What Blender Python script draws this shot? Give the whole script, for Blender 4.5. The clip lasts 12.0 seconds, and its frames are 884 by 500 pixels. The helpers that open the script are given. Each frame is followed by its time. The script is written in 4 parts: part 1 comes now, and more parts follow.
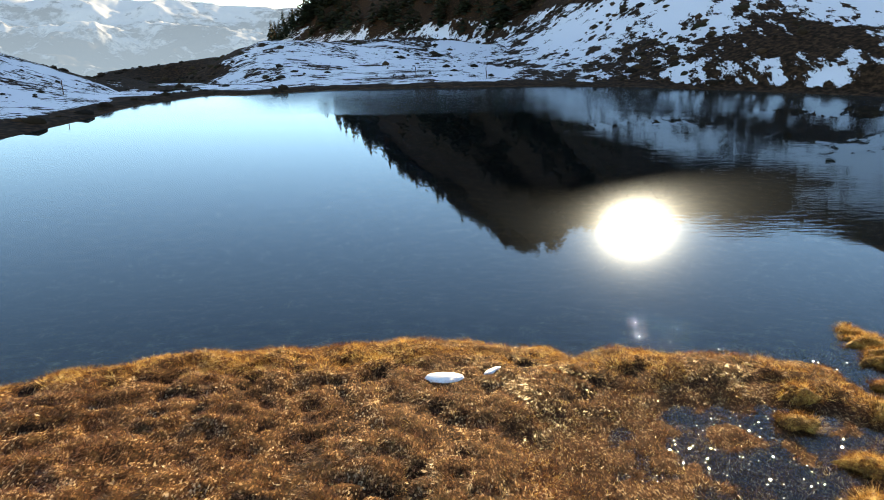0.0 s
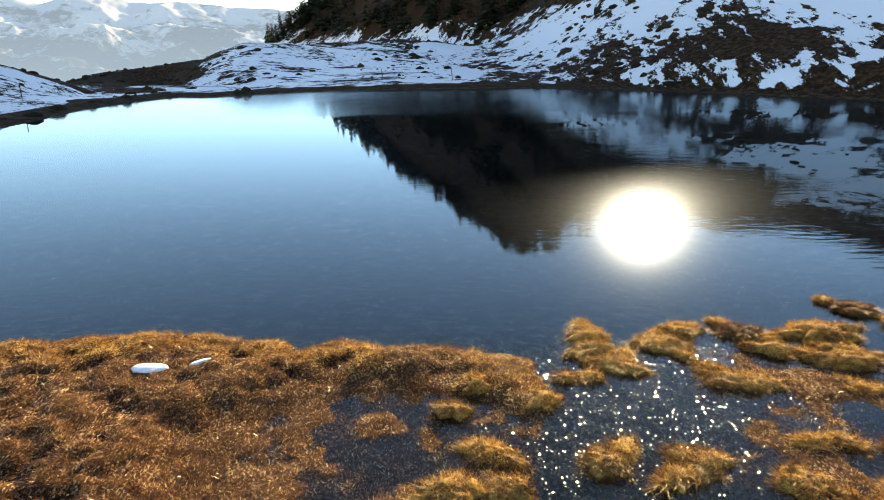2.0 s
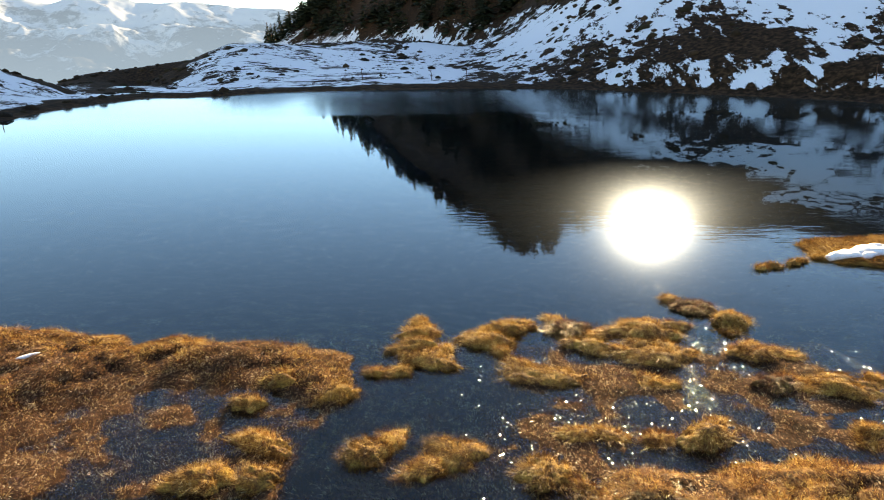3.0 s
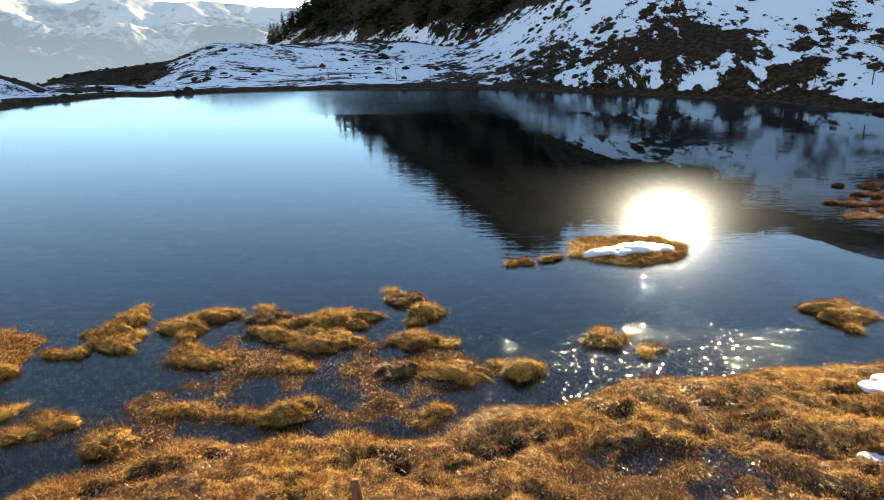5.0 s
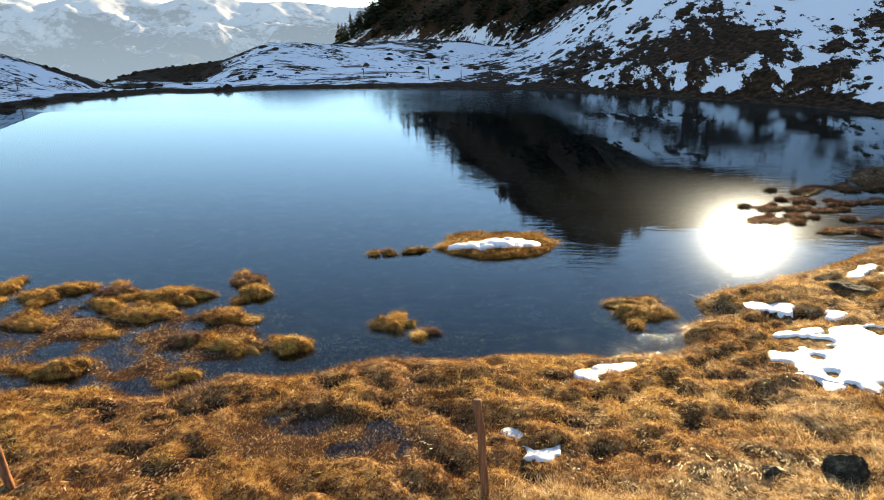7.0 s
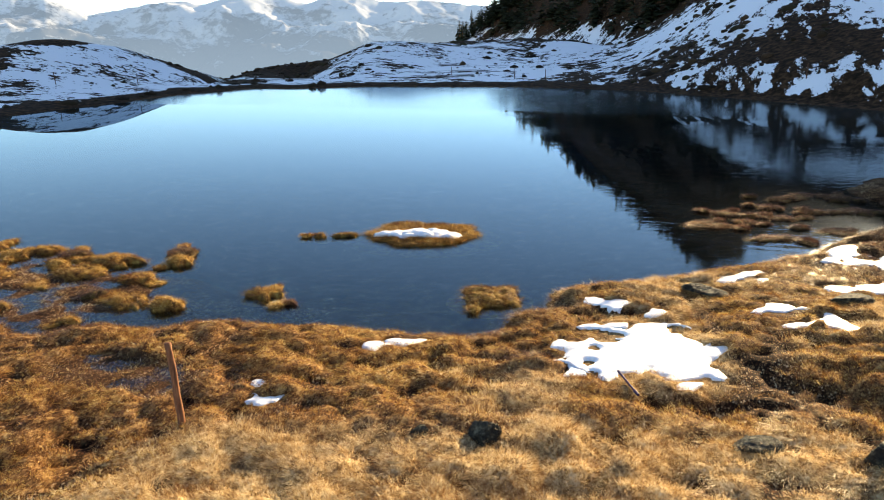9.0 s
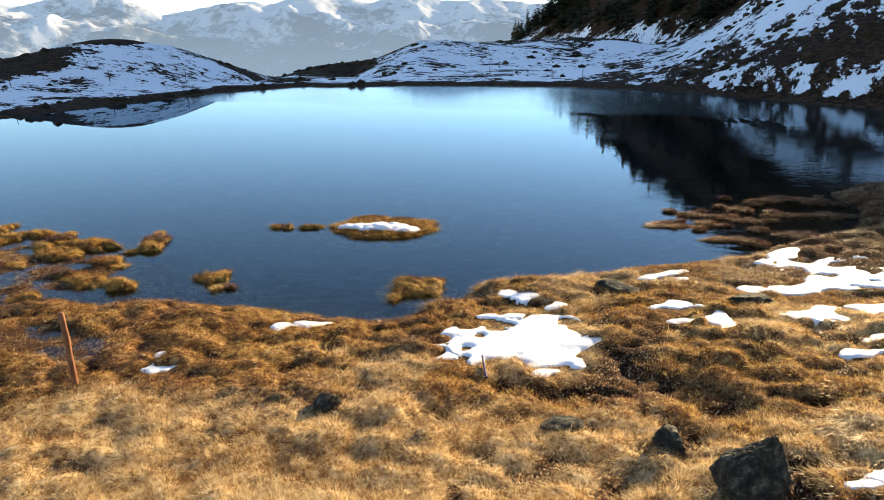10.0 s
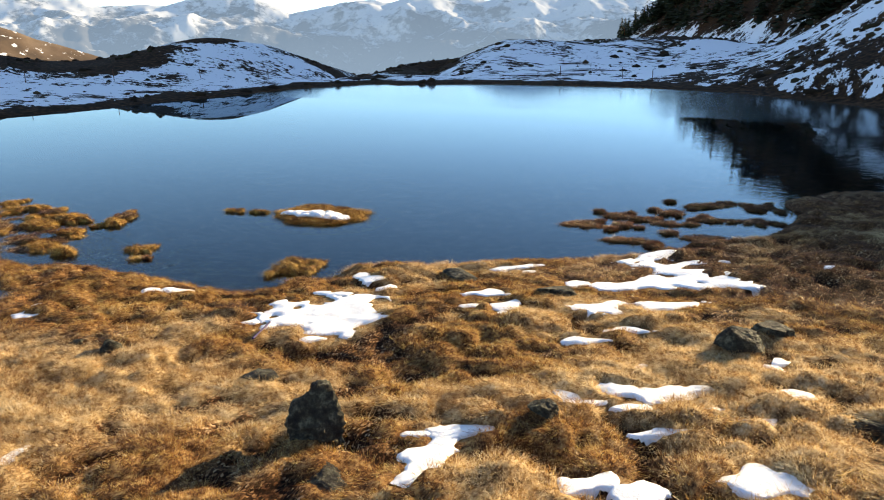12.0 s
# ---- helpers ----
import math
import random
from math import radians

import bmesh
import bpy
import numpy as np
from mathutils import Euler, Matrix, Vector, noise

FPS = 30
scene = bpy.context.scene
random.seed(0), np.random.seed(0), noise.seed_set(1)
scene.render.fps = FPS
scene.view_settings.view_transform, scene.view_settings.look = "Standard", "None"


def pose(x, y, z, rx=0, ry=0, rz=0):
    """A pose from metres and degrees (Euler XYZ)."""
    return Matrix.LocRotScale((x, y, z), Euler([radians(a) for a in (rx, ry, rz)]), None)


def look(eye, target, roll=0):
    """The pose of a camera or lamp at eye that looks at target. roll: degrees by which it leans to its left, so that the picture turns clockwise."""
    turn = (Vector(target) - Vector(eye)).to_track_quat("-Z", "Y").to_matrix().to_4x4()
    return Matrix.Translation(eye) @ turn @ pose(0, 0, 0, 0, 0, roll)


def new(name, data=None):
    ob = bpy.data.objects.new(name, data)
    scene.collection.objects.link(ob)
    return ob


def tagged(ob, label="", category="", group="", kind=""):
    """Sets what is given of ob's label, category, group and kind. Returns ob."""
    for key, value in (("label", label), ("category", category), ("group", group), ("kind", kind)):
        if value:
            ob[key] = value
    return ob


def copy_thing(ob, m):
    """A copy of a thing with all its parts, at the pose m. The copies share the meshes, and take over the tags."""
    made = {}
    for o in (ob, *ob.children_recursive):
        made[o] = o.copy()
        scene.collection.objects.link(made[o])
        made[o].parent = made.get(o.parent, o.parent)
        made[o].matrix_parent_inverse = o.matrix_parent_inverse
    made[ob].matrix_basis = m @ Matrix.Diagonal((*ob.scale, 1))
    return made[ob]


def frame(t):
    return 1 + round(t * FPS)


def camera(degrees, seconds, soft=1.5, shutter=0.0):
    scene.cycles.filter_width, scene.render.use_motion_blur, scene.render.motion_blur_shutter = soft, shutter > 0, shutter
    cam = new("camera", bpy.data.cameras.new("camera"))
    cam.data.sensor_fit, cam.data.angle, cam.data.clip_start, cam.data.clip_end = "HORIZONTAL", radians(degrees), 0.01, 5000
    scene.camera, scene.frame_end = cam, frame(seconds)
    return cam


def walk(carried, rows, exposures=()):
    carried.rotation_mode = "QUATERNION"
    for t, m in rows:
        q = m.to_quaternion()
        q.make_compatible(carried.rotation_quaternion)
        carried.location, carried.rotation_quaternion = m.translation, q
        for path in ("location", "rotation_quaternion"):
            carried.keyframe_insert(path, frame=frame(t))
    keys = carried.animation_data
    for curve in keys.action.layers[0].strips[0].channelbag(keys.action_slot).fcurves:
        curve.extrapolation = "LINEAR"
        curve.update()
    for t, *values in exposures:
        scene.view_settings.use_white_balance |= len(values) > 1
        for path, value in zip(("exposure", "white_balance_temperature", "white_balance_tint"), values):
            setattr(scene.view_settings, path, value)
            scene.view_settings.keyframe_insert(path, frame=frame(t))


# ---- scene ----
cam = camera(66.7, 12.0, soft=1.0)
METRES, EYE, TILT, LEAN, TURN = 33.0, 5.09, -17.6, 0.8, 0.0
ROWS = [
    (0.0, 0.0, 0.0, 0.0, 0.0, 0.0, -0.0),
    (0.5, 0.0281, -0.0026, -0.0002, 0.08, 0.05, 0.01),
    (1.0, 0.0616, -0.006, -0.0006, 0.15, 0.08, 0.04),
    (1.5, 0.1027, -0.0102, -0.0014, 0.3, 0.1, 0.04),
    (2.0, 0.1457, -0.0144, -0.002, 0.68, 0.11, -0.06),
    (2.5, 0.1918, -0.0185, -0.0024, 0.93, 0.11, -0.13),
    (3.0, 0.2398, -0.0222, -0.0026, 1.2, 0.1, -0.19),
    (5.0, 0.4201, -0.0411, -0.0045, 2.43, 0.05, -0.72),
    (5.5, 0.4597, -0.0452, -0.0055, 2.82, 0.05, -0.89),
    (6.0, 0.4978, -0.0488, -0.0061, 5.09, -0.02, -1.66),
    (6.5, 0.5374, -0.0523, -0.0065, 6.06, -0.05, -1.96),
    (7.0, 0.5755, -0.0553, -0.0066, 8.36, -0.17, -2.7),
    (9.0, 0.7393, -0.0561, -0.0028, 18.68, -1.08, -5.78),
    (9.5, 0.7817, -0.0527, -0.0005, 21.04, -1.37, -6.44),
    (10.0, 0.8259, -0.0472, 0.0027, 23.55, -1.72, -7.14),
    (10.5, 0.8678, -0.0405, 0.0065, 26.08, -2.1, -7.86),
    (11.0, 0.9092, -0.0318, 0.0109, 28.93, -2.56, -8.64),
    (11.5, 0.9517, -0.0208, 0.016, 30.98, -2.93, -9.18),
    (12.0, 0.9909, -0.0088, 0.0211, 32.74, -3.25, -9.63),
]
LIGHTNESS = [(0.0, 2.0, 8900, 10.0), (0.5, 2.12, 8900, 10.0), (3.0, 2.02, 8900, 10.0), (5.5, 1.92, 8900, 10.0), (9.0, 1.8, 8000, 10.0), (12.0, 1.63, 7550, 10.0)]
walk(cam, [(t, pose(0, 0, EYE, TILT, LEAN, TURN) @ pose(METRES * x, METRES * y, METRES * z, 90 + pitch, roll, yaw)) for t, x, y, z, yaw, pitch, roll in ROWS], LIGHTNESS)

# ---- world, sun, exposure ----
SUN_AZ, SUN_EL = 16.3, 15.2
world = bpy.data.worlds.new("sky")
scene.world = world
world.use_nodes = True
wn = world.node_tree
sky = wn.nodes.new("ShaderNodeTexSky")
sky.sky_type, sky.sun_disc = "NISHITA", False
sky.sun_elevation, sky.sun_rotation = radians(SUN_EL), radians(SUN_AZ)
sky.altitude, sky.air_density, sky.dust_density, sky.ozone_density = 2800, 0.9, 0.05, 2.1
wn.links.new(sky.outputs[0], wn.nodes["Background"].inputs["Color"])
wn.nodes["Background"].inputs["Strength"].default_value = 0.115
sun = new("sun", bpy.data.lights.new("sun", "SUN"))
sun.data.energy, sun.data.angle, sun.data.color = 5.0, radians(0.7), (1.0, 0.84, 0.58)
sun_dir = Vector((math.sin(radians(SUN_AZ)) * math.cos(radians(SUN_EL)), math.cos(radians(SUN_AZ)) * math.cos(radians(SUN_EL)), math.sin(radians(SUN_EL))))
sun.matrix_world = look(sun_dir * 100, (0, 0, 0))


# ---- noise and small tools ----
def hash2(i, j, seed):
    h = np.sin(i * 127.1 + j * 311.7 + seed * 74.7) * 43758.5453
    return h - np.floor(h)


def vnoise(x, y, seed=0):
    x, y = np.asarray(x, float), np.asarray(y, float)
    i, j = np.floor(x), np.floor(y)
    u, v = x - i, y - j
    u, v = u * u * (3 - 2 * u), v * v * (3 - 2 * v)
    a, b = hash2(i, j, seed), hash2(i + 1, j, seed)
    c, d = hash2(i, j + 1, seed), hash2(i + 1, j + 1, seed)
    return (a + (b - a) * u) * (1 - v) + (c + (d - c) * u) * v


def fbm(x, y, scale, octaves=4, seed=0, gain=0.5):
    """Fractal noise round 0, about -1 to 1; scale in metres."""
    total, amp, size, norm = 0.0, 1.0, 1.0 / scale, 0.0
    for k in range(octaves):
        total = total + amp * (2 * vnoise(np.asarray(x) * size + 17.3 * k, np.asarray(y) * size - 9.1 * k, seed + k) - 1)
        norm += amp
        amp *= gain
        size *= 2.03
    return total / norm


def hummocks(x, y, size, seed):
    """Cushions: 1 on their tops, 0 in the gaps between them."""
    u, v = np.asarray(x, float) / size, np.asarray(y, float) / size
    i, j = np.floor(u), np.floor(v)
    best = np.zeros(np.shape(u))
    for a in (-1, 0, 1):
        for b in (-1, 0, 1):
            cx, cy = i + a + hash2(i + a, j + b, seed), j + b + hash2(i + a, j + b, seed + 3)
            big = 0.55 + 0.5 * hash2(i + a, j + b, seed + 6)
            d = ((u - cx) ** 2 + (v - cy) ** 2) / (big * big)
            best = np.maximum(best, big * np.sqrt(np.maximum(1 - d, 0)))
    return best


def cushion_lean(x, y, size, seed):
    """Which way the grass of a cushion hangs: away from its middle."""
    u, v = np.asarray(x, float) / size, np.asarray(y, float) / size
    i, j = np.floor(u), np.floor(v)
    best, lx, ly = np.zeros(np.shape(u)), np.zeros(np.shape(u)), np.zeros(np.shape(u))
    for a in (-1, 0, 1):
        for b in (-1, 0, 1):
            dx, dy = u - i - a - hash2(i + a, j + b, seed), v - j - b - hash2(i + a, j + b, seed + 3)
            big = 0.55 + 0.5 * hash2(i + a, j + b, seed + 6)
            h = big * np.sqrt(np.maximum(1 - (dx * dx + dy * dy) / (big * big), 0))
            top = h > best
            best, lx, ly = np.where(top, h, best), np.where(top, dx / big, lx), np.where(top, dy / big, ly)
    return lx, ly


def smooth(x, a, b):
    t = np.clip((np.asarray(x, float) - a) / (b - a), 0, 1)
    return t * t * (3 - 2 * t)


def mesh_from(name, verts, faces, material, smooth_shade=True):
    """A mesh from numpy arrays; faces: an n x 3 or n x 4 array."""
    me = bpy.data.meshes.new(name)
    verts, faces = np.asarray(verts, np.float32), np.asarray(faces, np.int32)
    n, k = faces.shape
    me.vertices.add(len(verts))
    me.vertices.foreach_set("co", verts.ravel())
    me.loops.add(n * k)
    me.loops.foreach_set("vertex_index", faces.ravel())
    me.polygons.add(n)
    me.polygons.foreach_set("loop_start", np.arange(0, n * k, k, dtype=np.int32))
    me.update(calc_edges=True)
    me.polygons.foreach_set("use_smooth", np.full(n, smooth_shade))
    me.materials.append(material)
    return me


def grid_faces(nx, ny):
    i, j = np.meshgrid(np.arange(nx - 1), np.arange(ny - 1), indexing="ij")
    a = (i * ny + j).ravel()
    return np.stack([a, a + ny, a + ny + 1, a + 1], 1)


def thing(name, x, y, z, label, category, group="", kind=""):
    ob = new(name)
    ob.location = (x, y, z)
    ob.empty_display_size = 0.1
    return tagged(ob, label, category, group, kind)


def child(name, me, parent, label=""):
    ob = new(name, me)
    ob.parent = parent
    return tagged(ob, label)


# ---- materials ----
def material(name):
    m = bpy.data.materials.new(name)
    m.use_nodes = True
    m.node_tree.nodes.clear()
    out = m.node_tree.nodes.new("ShaderNodeOutputMaterial")
    return m, m.node_tree, out


def node(tree, kind, **values):
    n = tree.nodes.new(kind)
    for key, value in values.items():
        n.inputs[key.replace("_", " ")].default_value = value
    return n


def noise_of(tree, vec, scale, detail=4.0, rough=0.55):
    n = node(tree, "ShaderNodeTexNoise", Scale=scale, Detail=detail, Roughness=rough)
    tree.links.new(vec, n.inputs["Vector"])
    return n.outputs["Fac"]


def ramp(tree, fac, stops):
    r = tree.nodes.new("ShaderNodeValToRGB")
    while len(r.color_ramp.elements) < len(stops):
        r.color_ramp.elements.new(0.5)
    for e, (p, c) in zip(r.color_ramp.elements, stops):
        e.position, e.color = p, (*c, 1) if len(c) == 3 else c
    tree.links.new(fac, r.inputs["Fac"])
    return r.outputs["Color"]


def mixed(tree, fac, a, b, mode="MIX"):
    m = tree.nodes.new("ShaderNodeMix")
    m.data_type, m.blend_type = "RGBA", mode
    for sock, value in ((m.inputs[0], fac), (m.inputs[6], a), (m.inputs[7], b)):
        if hasattr(value, "links"):
            tree.links.new(value, sock)
        else:
            sock.default_value = value if isinstance(value, float) else (*value, 1)
    return m.outputs[2]


def calc(tree, op, a, b=0.0, c=0.0):
    m = tree.nodes.new("ShaderNodeMath")
    m.operation = op
    for sock, value in zip(m.inputs, (a, b, c)):
        if hasattr(value, "links"):
            tree.links.new(value, sock)
        else:
            sock.default_value = value
    return m.outputs[0]


def mapped(tree, low, high, value, a=0.0, b=1.0):
    m = tree.nodes.new("ShaderNodeMapRange")
    m.interpolation_type = "SMOOTHSTEP"
    tree.links.new(value, m.inputs[0])
    for sock, v in zip(m.inputs[1:5], (low, high, a, b)):
        sock.default_value = v
    return m.outputs[0]


def bumped(tree, height, strength, distance):
    b = node(tree, "ShaderNodeBump", Strength=strength, Distance=distance)
    tree.links.new(height, b.inputs["Height"])
    return b.outputs[0]


def principled(tree, out, colour, rough=0.8, normal=None, spec=0.3):
    p = node(tree, "ShaderNodeBsdfPrincipled", Roughness=0.8)
    for sock, value in ((p.inputs["Specular IOR Level"], spec), (p.inputs["Base Color"], colour), (p.inputs["Roughness"], rough), (p.inputs["Normal"], normal)):
        if value is None:
            continue
        if hasattr(value, "links"):
            tree.links.new(value, sock)
        else:
            sock.default_value = value if isinstance(value, float) else (*value, 1)
    tree.links.new(p.outputs[0], out.inputs[0])
    return p


def place(tree):
    g = tree.nodes.new("ShaderNodeNewGeometry")
    return g.outputs["Position"]


def attribute(tree, name):
    a = tree.nodes.new("ShaderNodeAttribute")
    a.attribute_name = name
    return a.outputs["Fac"]


def ground_material():
    m, t, out = material("moor_ground")
    pos = place(t)
    big, mid, fine = noise_of(t, pos, 0.35, 5), noise_of(t, pos, 2.2, 5), noise_of(t, pos, 16, 4, 0.7)
    peat = ramp(t, mid, [(0.3, (0.008, 0.004, 0.002)), (0.48, (0.024, 0.011, 0.005)), (0.62, (0.06, 0.028, 0.011)), (0.78, (0.12, 0.066, 0.026))])
    peat = mixed(t, mapped(t, 0.42, 0.62, big), peat, mixed(t, mid, (0.025, 0.01, 0.005), (0.1, 0.04, 0.014)))
    heath = ramp(t, mid, [(0.3, (0.012, 0.008, 0.005)), (0.5, (0.034, 0.019, 0.011)), (0.66, (0.08, 0.043, 0.022)), (0.8, (0.065, 0.046, 0.02))])
    far = mapped(t, 0.2, 0.8, attribute(t, "far"))
    soil = mixed(t, far, peat, heath)
    soil = mixed(t, calc(t, "MULTIPLY", calc(t, "MULTIPLY", fine, 0.5), calc(t, "SUBTRACT", 1.0, far)), soil, mixed(t, fine, (0.008, 0.004, 0.002), (0.2, 0.11, 0.045)))
    # matted dead leaves and stems, each a fleck of its own
    lay = t.nodes.new("ShaderNodeMapping")
    lay.inputs["Scale"].default_value, lay.inputs["Rotation"].default_value = (1.0, 0.5, 1.0), (0, 0, 0.6)
    t.links.new(pos, lay.inputs[0])
    fleck = t.nodes.new("ShaderNodeTexVoronoi")
    fleck.inputs["Scale"].default_value = 52.0
    t.links.new(lay.outputs[0], fleck.inputs["Vector"])
    tone = t.nodes.new("ShaderNodeSeparateColor")
    t.links.new(fleck.outputs["Color"], tone.inputs[0])
    litter = ramp(t, calc(t, "ADD", tone.outputs[0], calc(t, "MULTIPLY_ADD", mid, 0.9, -0.5)), [(0.1, (0.006, 0.003, 0.002)), (0.5, (0.03, 0.012, 0.006)), (0.72, (0.09, 0.038, 0.017)), (0.88, (0.25, 0.14, 0.065)), (1.0, (0.55, 0.4, 0.24))])
    near = calc(t, "SUBTRACT", 1.0, far)
    soil = mixed(t, calc(t, "MULTIPLY", near, 0.85), soil, litter)
    # thatch of dead grass on the cushions, straw-coloured on the drier ground
    fibre = noise_of(t, lay.outputs[0], 38, 3, 0.7)
    knot = calc(t, "ADD", calc(t, "MULTIPLY", noise_of(t, pos, 6.5, 4, 0.65), 0.55), calc(t, "MULTIPLY", fibre, 0.45))
    brown = ramp(t, knot, [(0.36, (0.02, 0.009, 0.005)), (0.47, (0.12, 0.055, 0.022)), (0.55, (0.34, 0.185, 0.07)), (0.65, (0.56, 0.39, 0.17))])
    pale = ramp(t, knot, [(0.36, (0.07, 0.035, 0.015)), (0.46, (0.32, 0.2, 0.09)), (0.56, (0.64, 0.48, 0.26)), (0.66, (0.8, 0.66, 0.43))])
    # the gaps go without it, so their dark soil paints in shade
    soil = mixed(t, calc(t, "MULTIPLY", attribute(t, "thatch"), 0.75), soil, mixed(t, attribute(t, "straw"), brown, pale))
    bed = mixed(t, mid, (0.035, 0.018, 0.011), (0.16, 0.082, 0.042))
    bed = mixed(t, attribute(t, "deep"), bed, (0.002, 0.022, 0.036))
    soil = mixed(t, attribute(t, "bed"), soil, mixed(t, 0.45, bed, litter))
    # old snow lies in drawn-out patches between the heather
    stretch = t.nodes.new("ShaderNodeMapping")
    stretch.inputs["Scale"].default_value = (0.55, 1.0, 1.0)
    t.links.new(pos, stretch.inputs[0])
    edge = noise_of(t, stretch.outputs[0], 0.22, 8, 0.6)
    clump = t.nodes.new("ShaderNodeTexVoronoi")
    clump.feature, clump.inputs["Scale"].default_value = "SMOOTH_F1", 0.4
    t.links.new(stretch.outputs[0], clump.inputs["Vector"])
    field = calc(t, "ADD", calc(t, "ADD", calc(t, "MULTIPLY_ADD", edge, 1.5, -0.75), calc(t, "MULTIPLY_ADD", noise_of(t, stretch.outputs[0], 0.9, 6, 0.7), 1.15, -0.575)), calc(t, "MULTIPLY_ADD", clump.outputs["Distance"], 0.35, -0.2))
    # on the steep side the heather stands in rounder clumps
    steep = t.nodes.new("ShaderNodeMapping")
    steep.inputs["Scale"].default_value = (1.0, 0.45, 0.6)
    t.links.new(pos, steep.inputs[0])
    blob = t.nodes.new("ShaderNodeTexVoronoi")
    blob.feature, blob.inputs["Scale"].default_value = "SMOOTH_F1", 0.3
    t.links.new(steep.outputs[0], blob.inputs["Vector"])
    rough_side = calc(t, "ADD", calc(t, "MULTIPLY_ADD", noise_of(t, steep.outputs[0], 0.14, 4, 0.55), 1.7, -0.85), calc(t, "MULTIPLY_ADD", noise_of(t, steep.outputs[0], 0.62, 8, 0.72), 2.6, -1.3))
    rough_side = calc(t, "ADD", rough_side, calc(t, "MULTIPLY_ADD", blob.outputs["Distance"], 0.45, -0.22))
    dots = calc(t, "MULTIPLY_ADD", noise_of(t, stretch.outputs[0], 1.9, 4, 0.65), 1.6, -0.8)
    field = calc(t, "ADD", field, calc(t, "MULTIPLY", dots, 0.75))
    side = attribute(t, "steep")
    field = calc(t, "ADD", calc(t, "MULTIPLY", field, calc(t, "SUBTRACT", 1.0, side)), calc(t, "MULTIPLY", rough_side, side))
    field = calc(t, "ADD", field, attribute(t, "snow"))
    cover = mapped(t, -0.02, 0.03, field)
    snow = mixed(t, fine, (0.74, 0.77, 0.82), (0.86, 0.87, 0.88))
    colour = mixed(t, cover, soil, snow)
    height = calc(t, "ADD", calc(t, "MULTIPLY_ADD", calc(t, "MULTIPLY", near, tone.outputs[1]), 0.45, calc(t, "MULTIPLY", fine, 0.5)), calc(t, "MULTIPLY", cover, 1.5))
    principled(t, out, colour, mapped(t, 0, 1, cover, 0.9, 0.55), bumped(t, height, 0.5, 0.06), mapped(t, 0, 1, cover, 0.04, 0.25))
    return m


def grass_material(name, stops, glow=0.45, gloss=0.02):
    """Blades: each its own tint, in drifts over the ground, and the sun shines through them."""
    m, t, out = material(name)
    g = t.nodes.new("ShaderNodeNewGeometry")
    drift = calc(t, "ADD", calc(t, "MULTIPLY", noise_of(t, g.outputs["Position"], 0.7, 4, 0.6), 0.6), calc(t, "MULTIPLY", noise_of(t, g.outputs["Position"], 3.4, 3, 0.6), 0.4))
    knot = calc(t, "ADD", calc(t, "MULTIPLY", noise_of(t, g.outputs["Position"], 11.0, 3, 0.6), 0.6), calc(t, "MULTIPLY", noise_of(t, g.outputs["Position"], 24.0, 2, 0.6), 0.4))
    mixv = calc(t, "ADD", calc(t, "MULTIPLY", g.outputs["Random Per Island"], 0.5), calc(t, "ADD", calc(t, "MULTIPLY_ADD", drift, 1.9, -1.0), calc(t, "MULTIPLY_ADD", knot, 3.2, -1.48)))
    colour = ramp(t, mixv, stops)
    d = node(t, "ShaderNodeBsdfDiffuse")
    tr = node(t, "ShaderNodeBsdfTranslucent")
    gl = node(t, "ShaderNodeBsdfGlossy", Roughness=0.36)
    for n in (d, tr):
        t.links.new(colour, n.inputs["Color"])
    gl.inputs["Color"].default_value = (0.9, 0.85, 0.75, 1)
    a, b = t.nodes.new("ShaderNodeMixShader"), t.nodes.new("ShaderNodeMixShader")
    a.inputs[0].default_value, b.inputs[0].default_value = glow, gloss
    t.links.new(d.outputs[0], a.inputs[1]), t.links.new(tr.outputs[0], a.inputs[2])
    t.links.new(a.outputs[0], b.inputs[1]), t.links.new(gl.outputs[0], b.inputs[2])
    t.links.new(b.outputs[0], out.inputs[0])
    return m


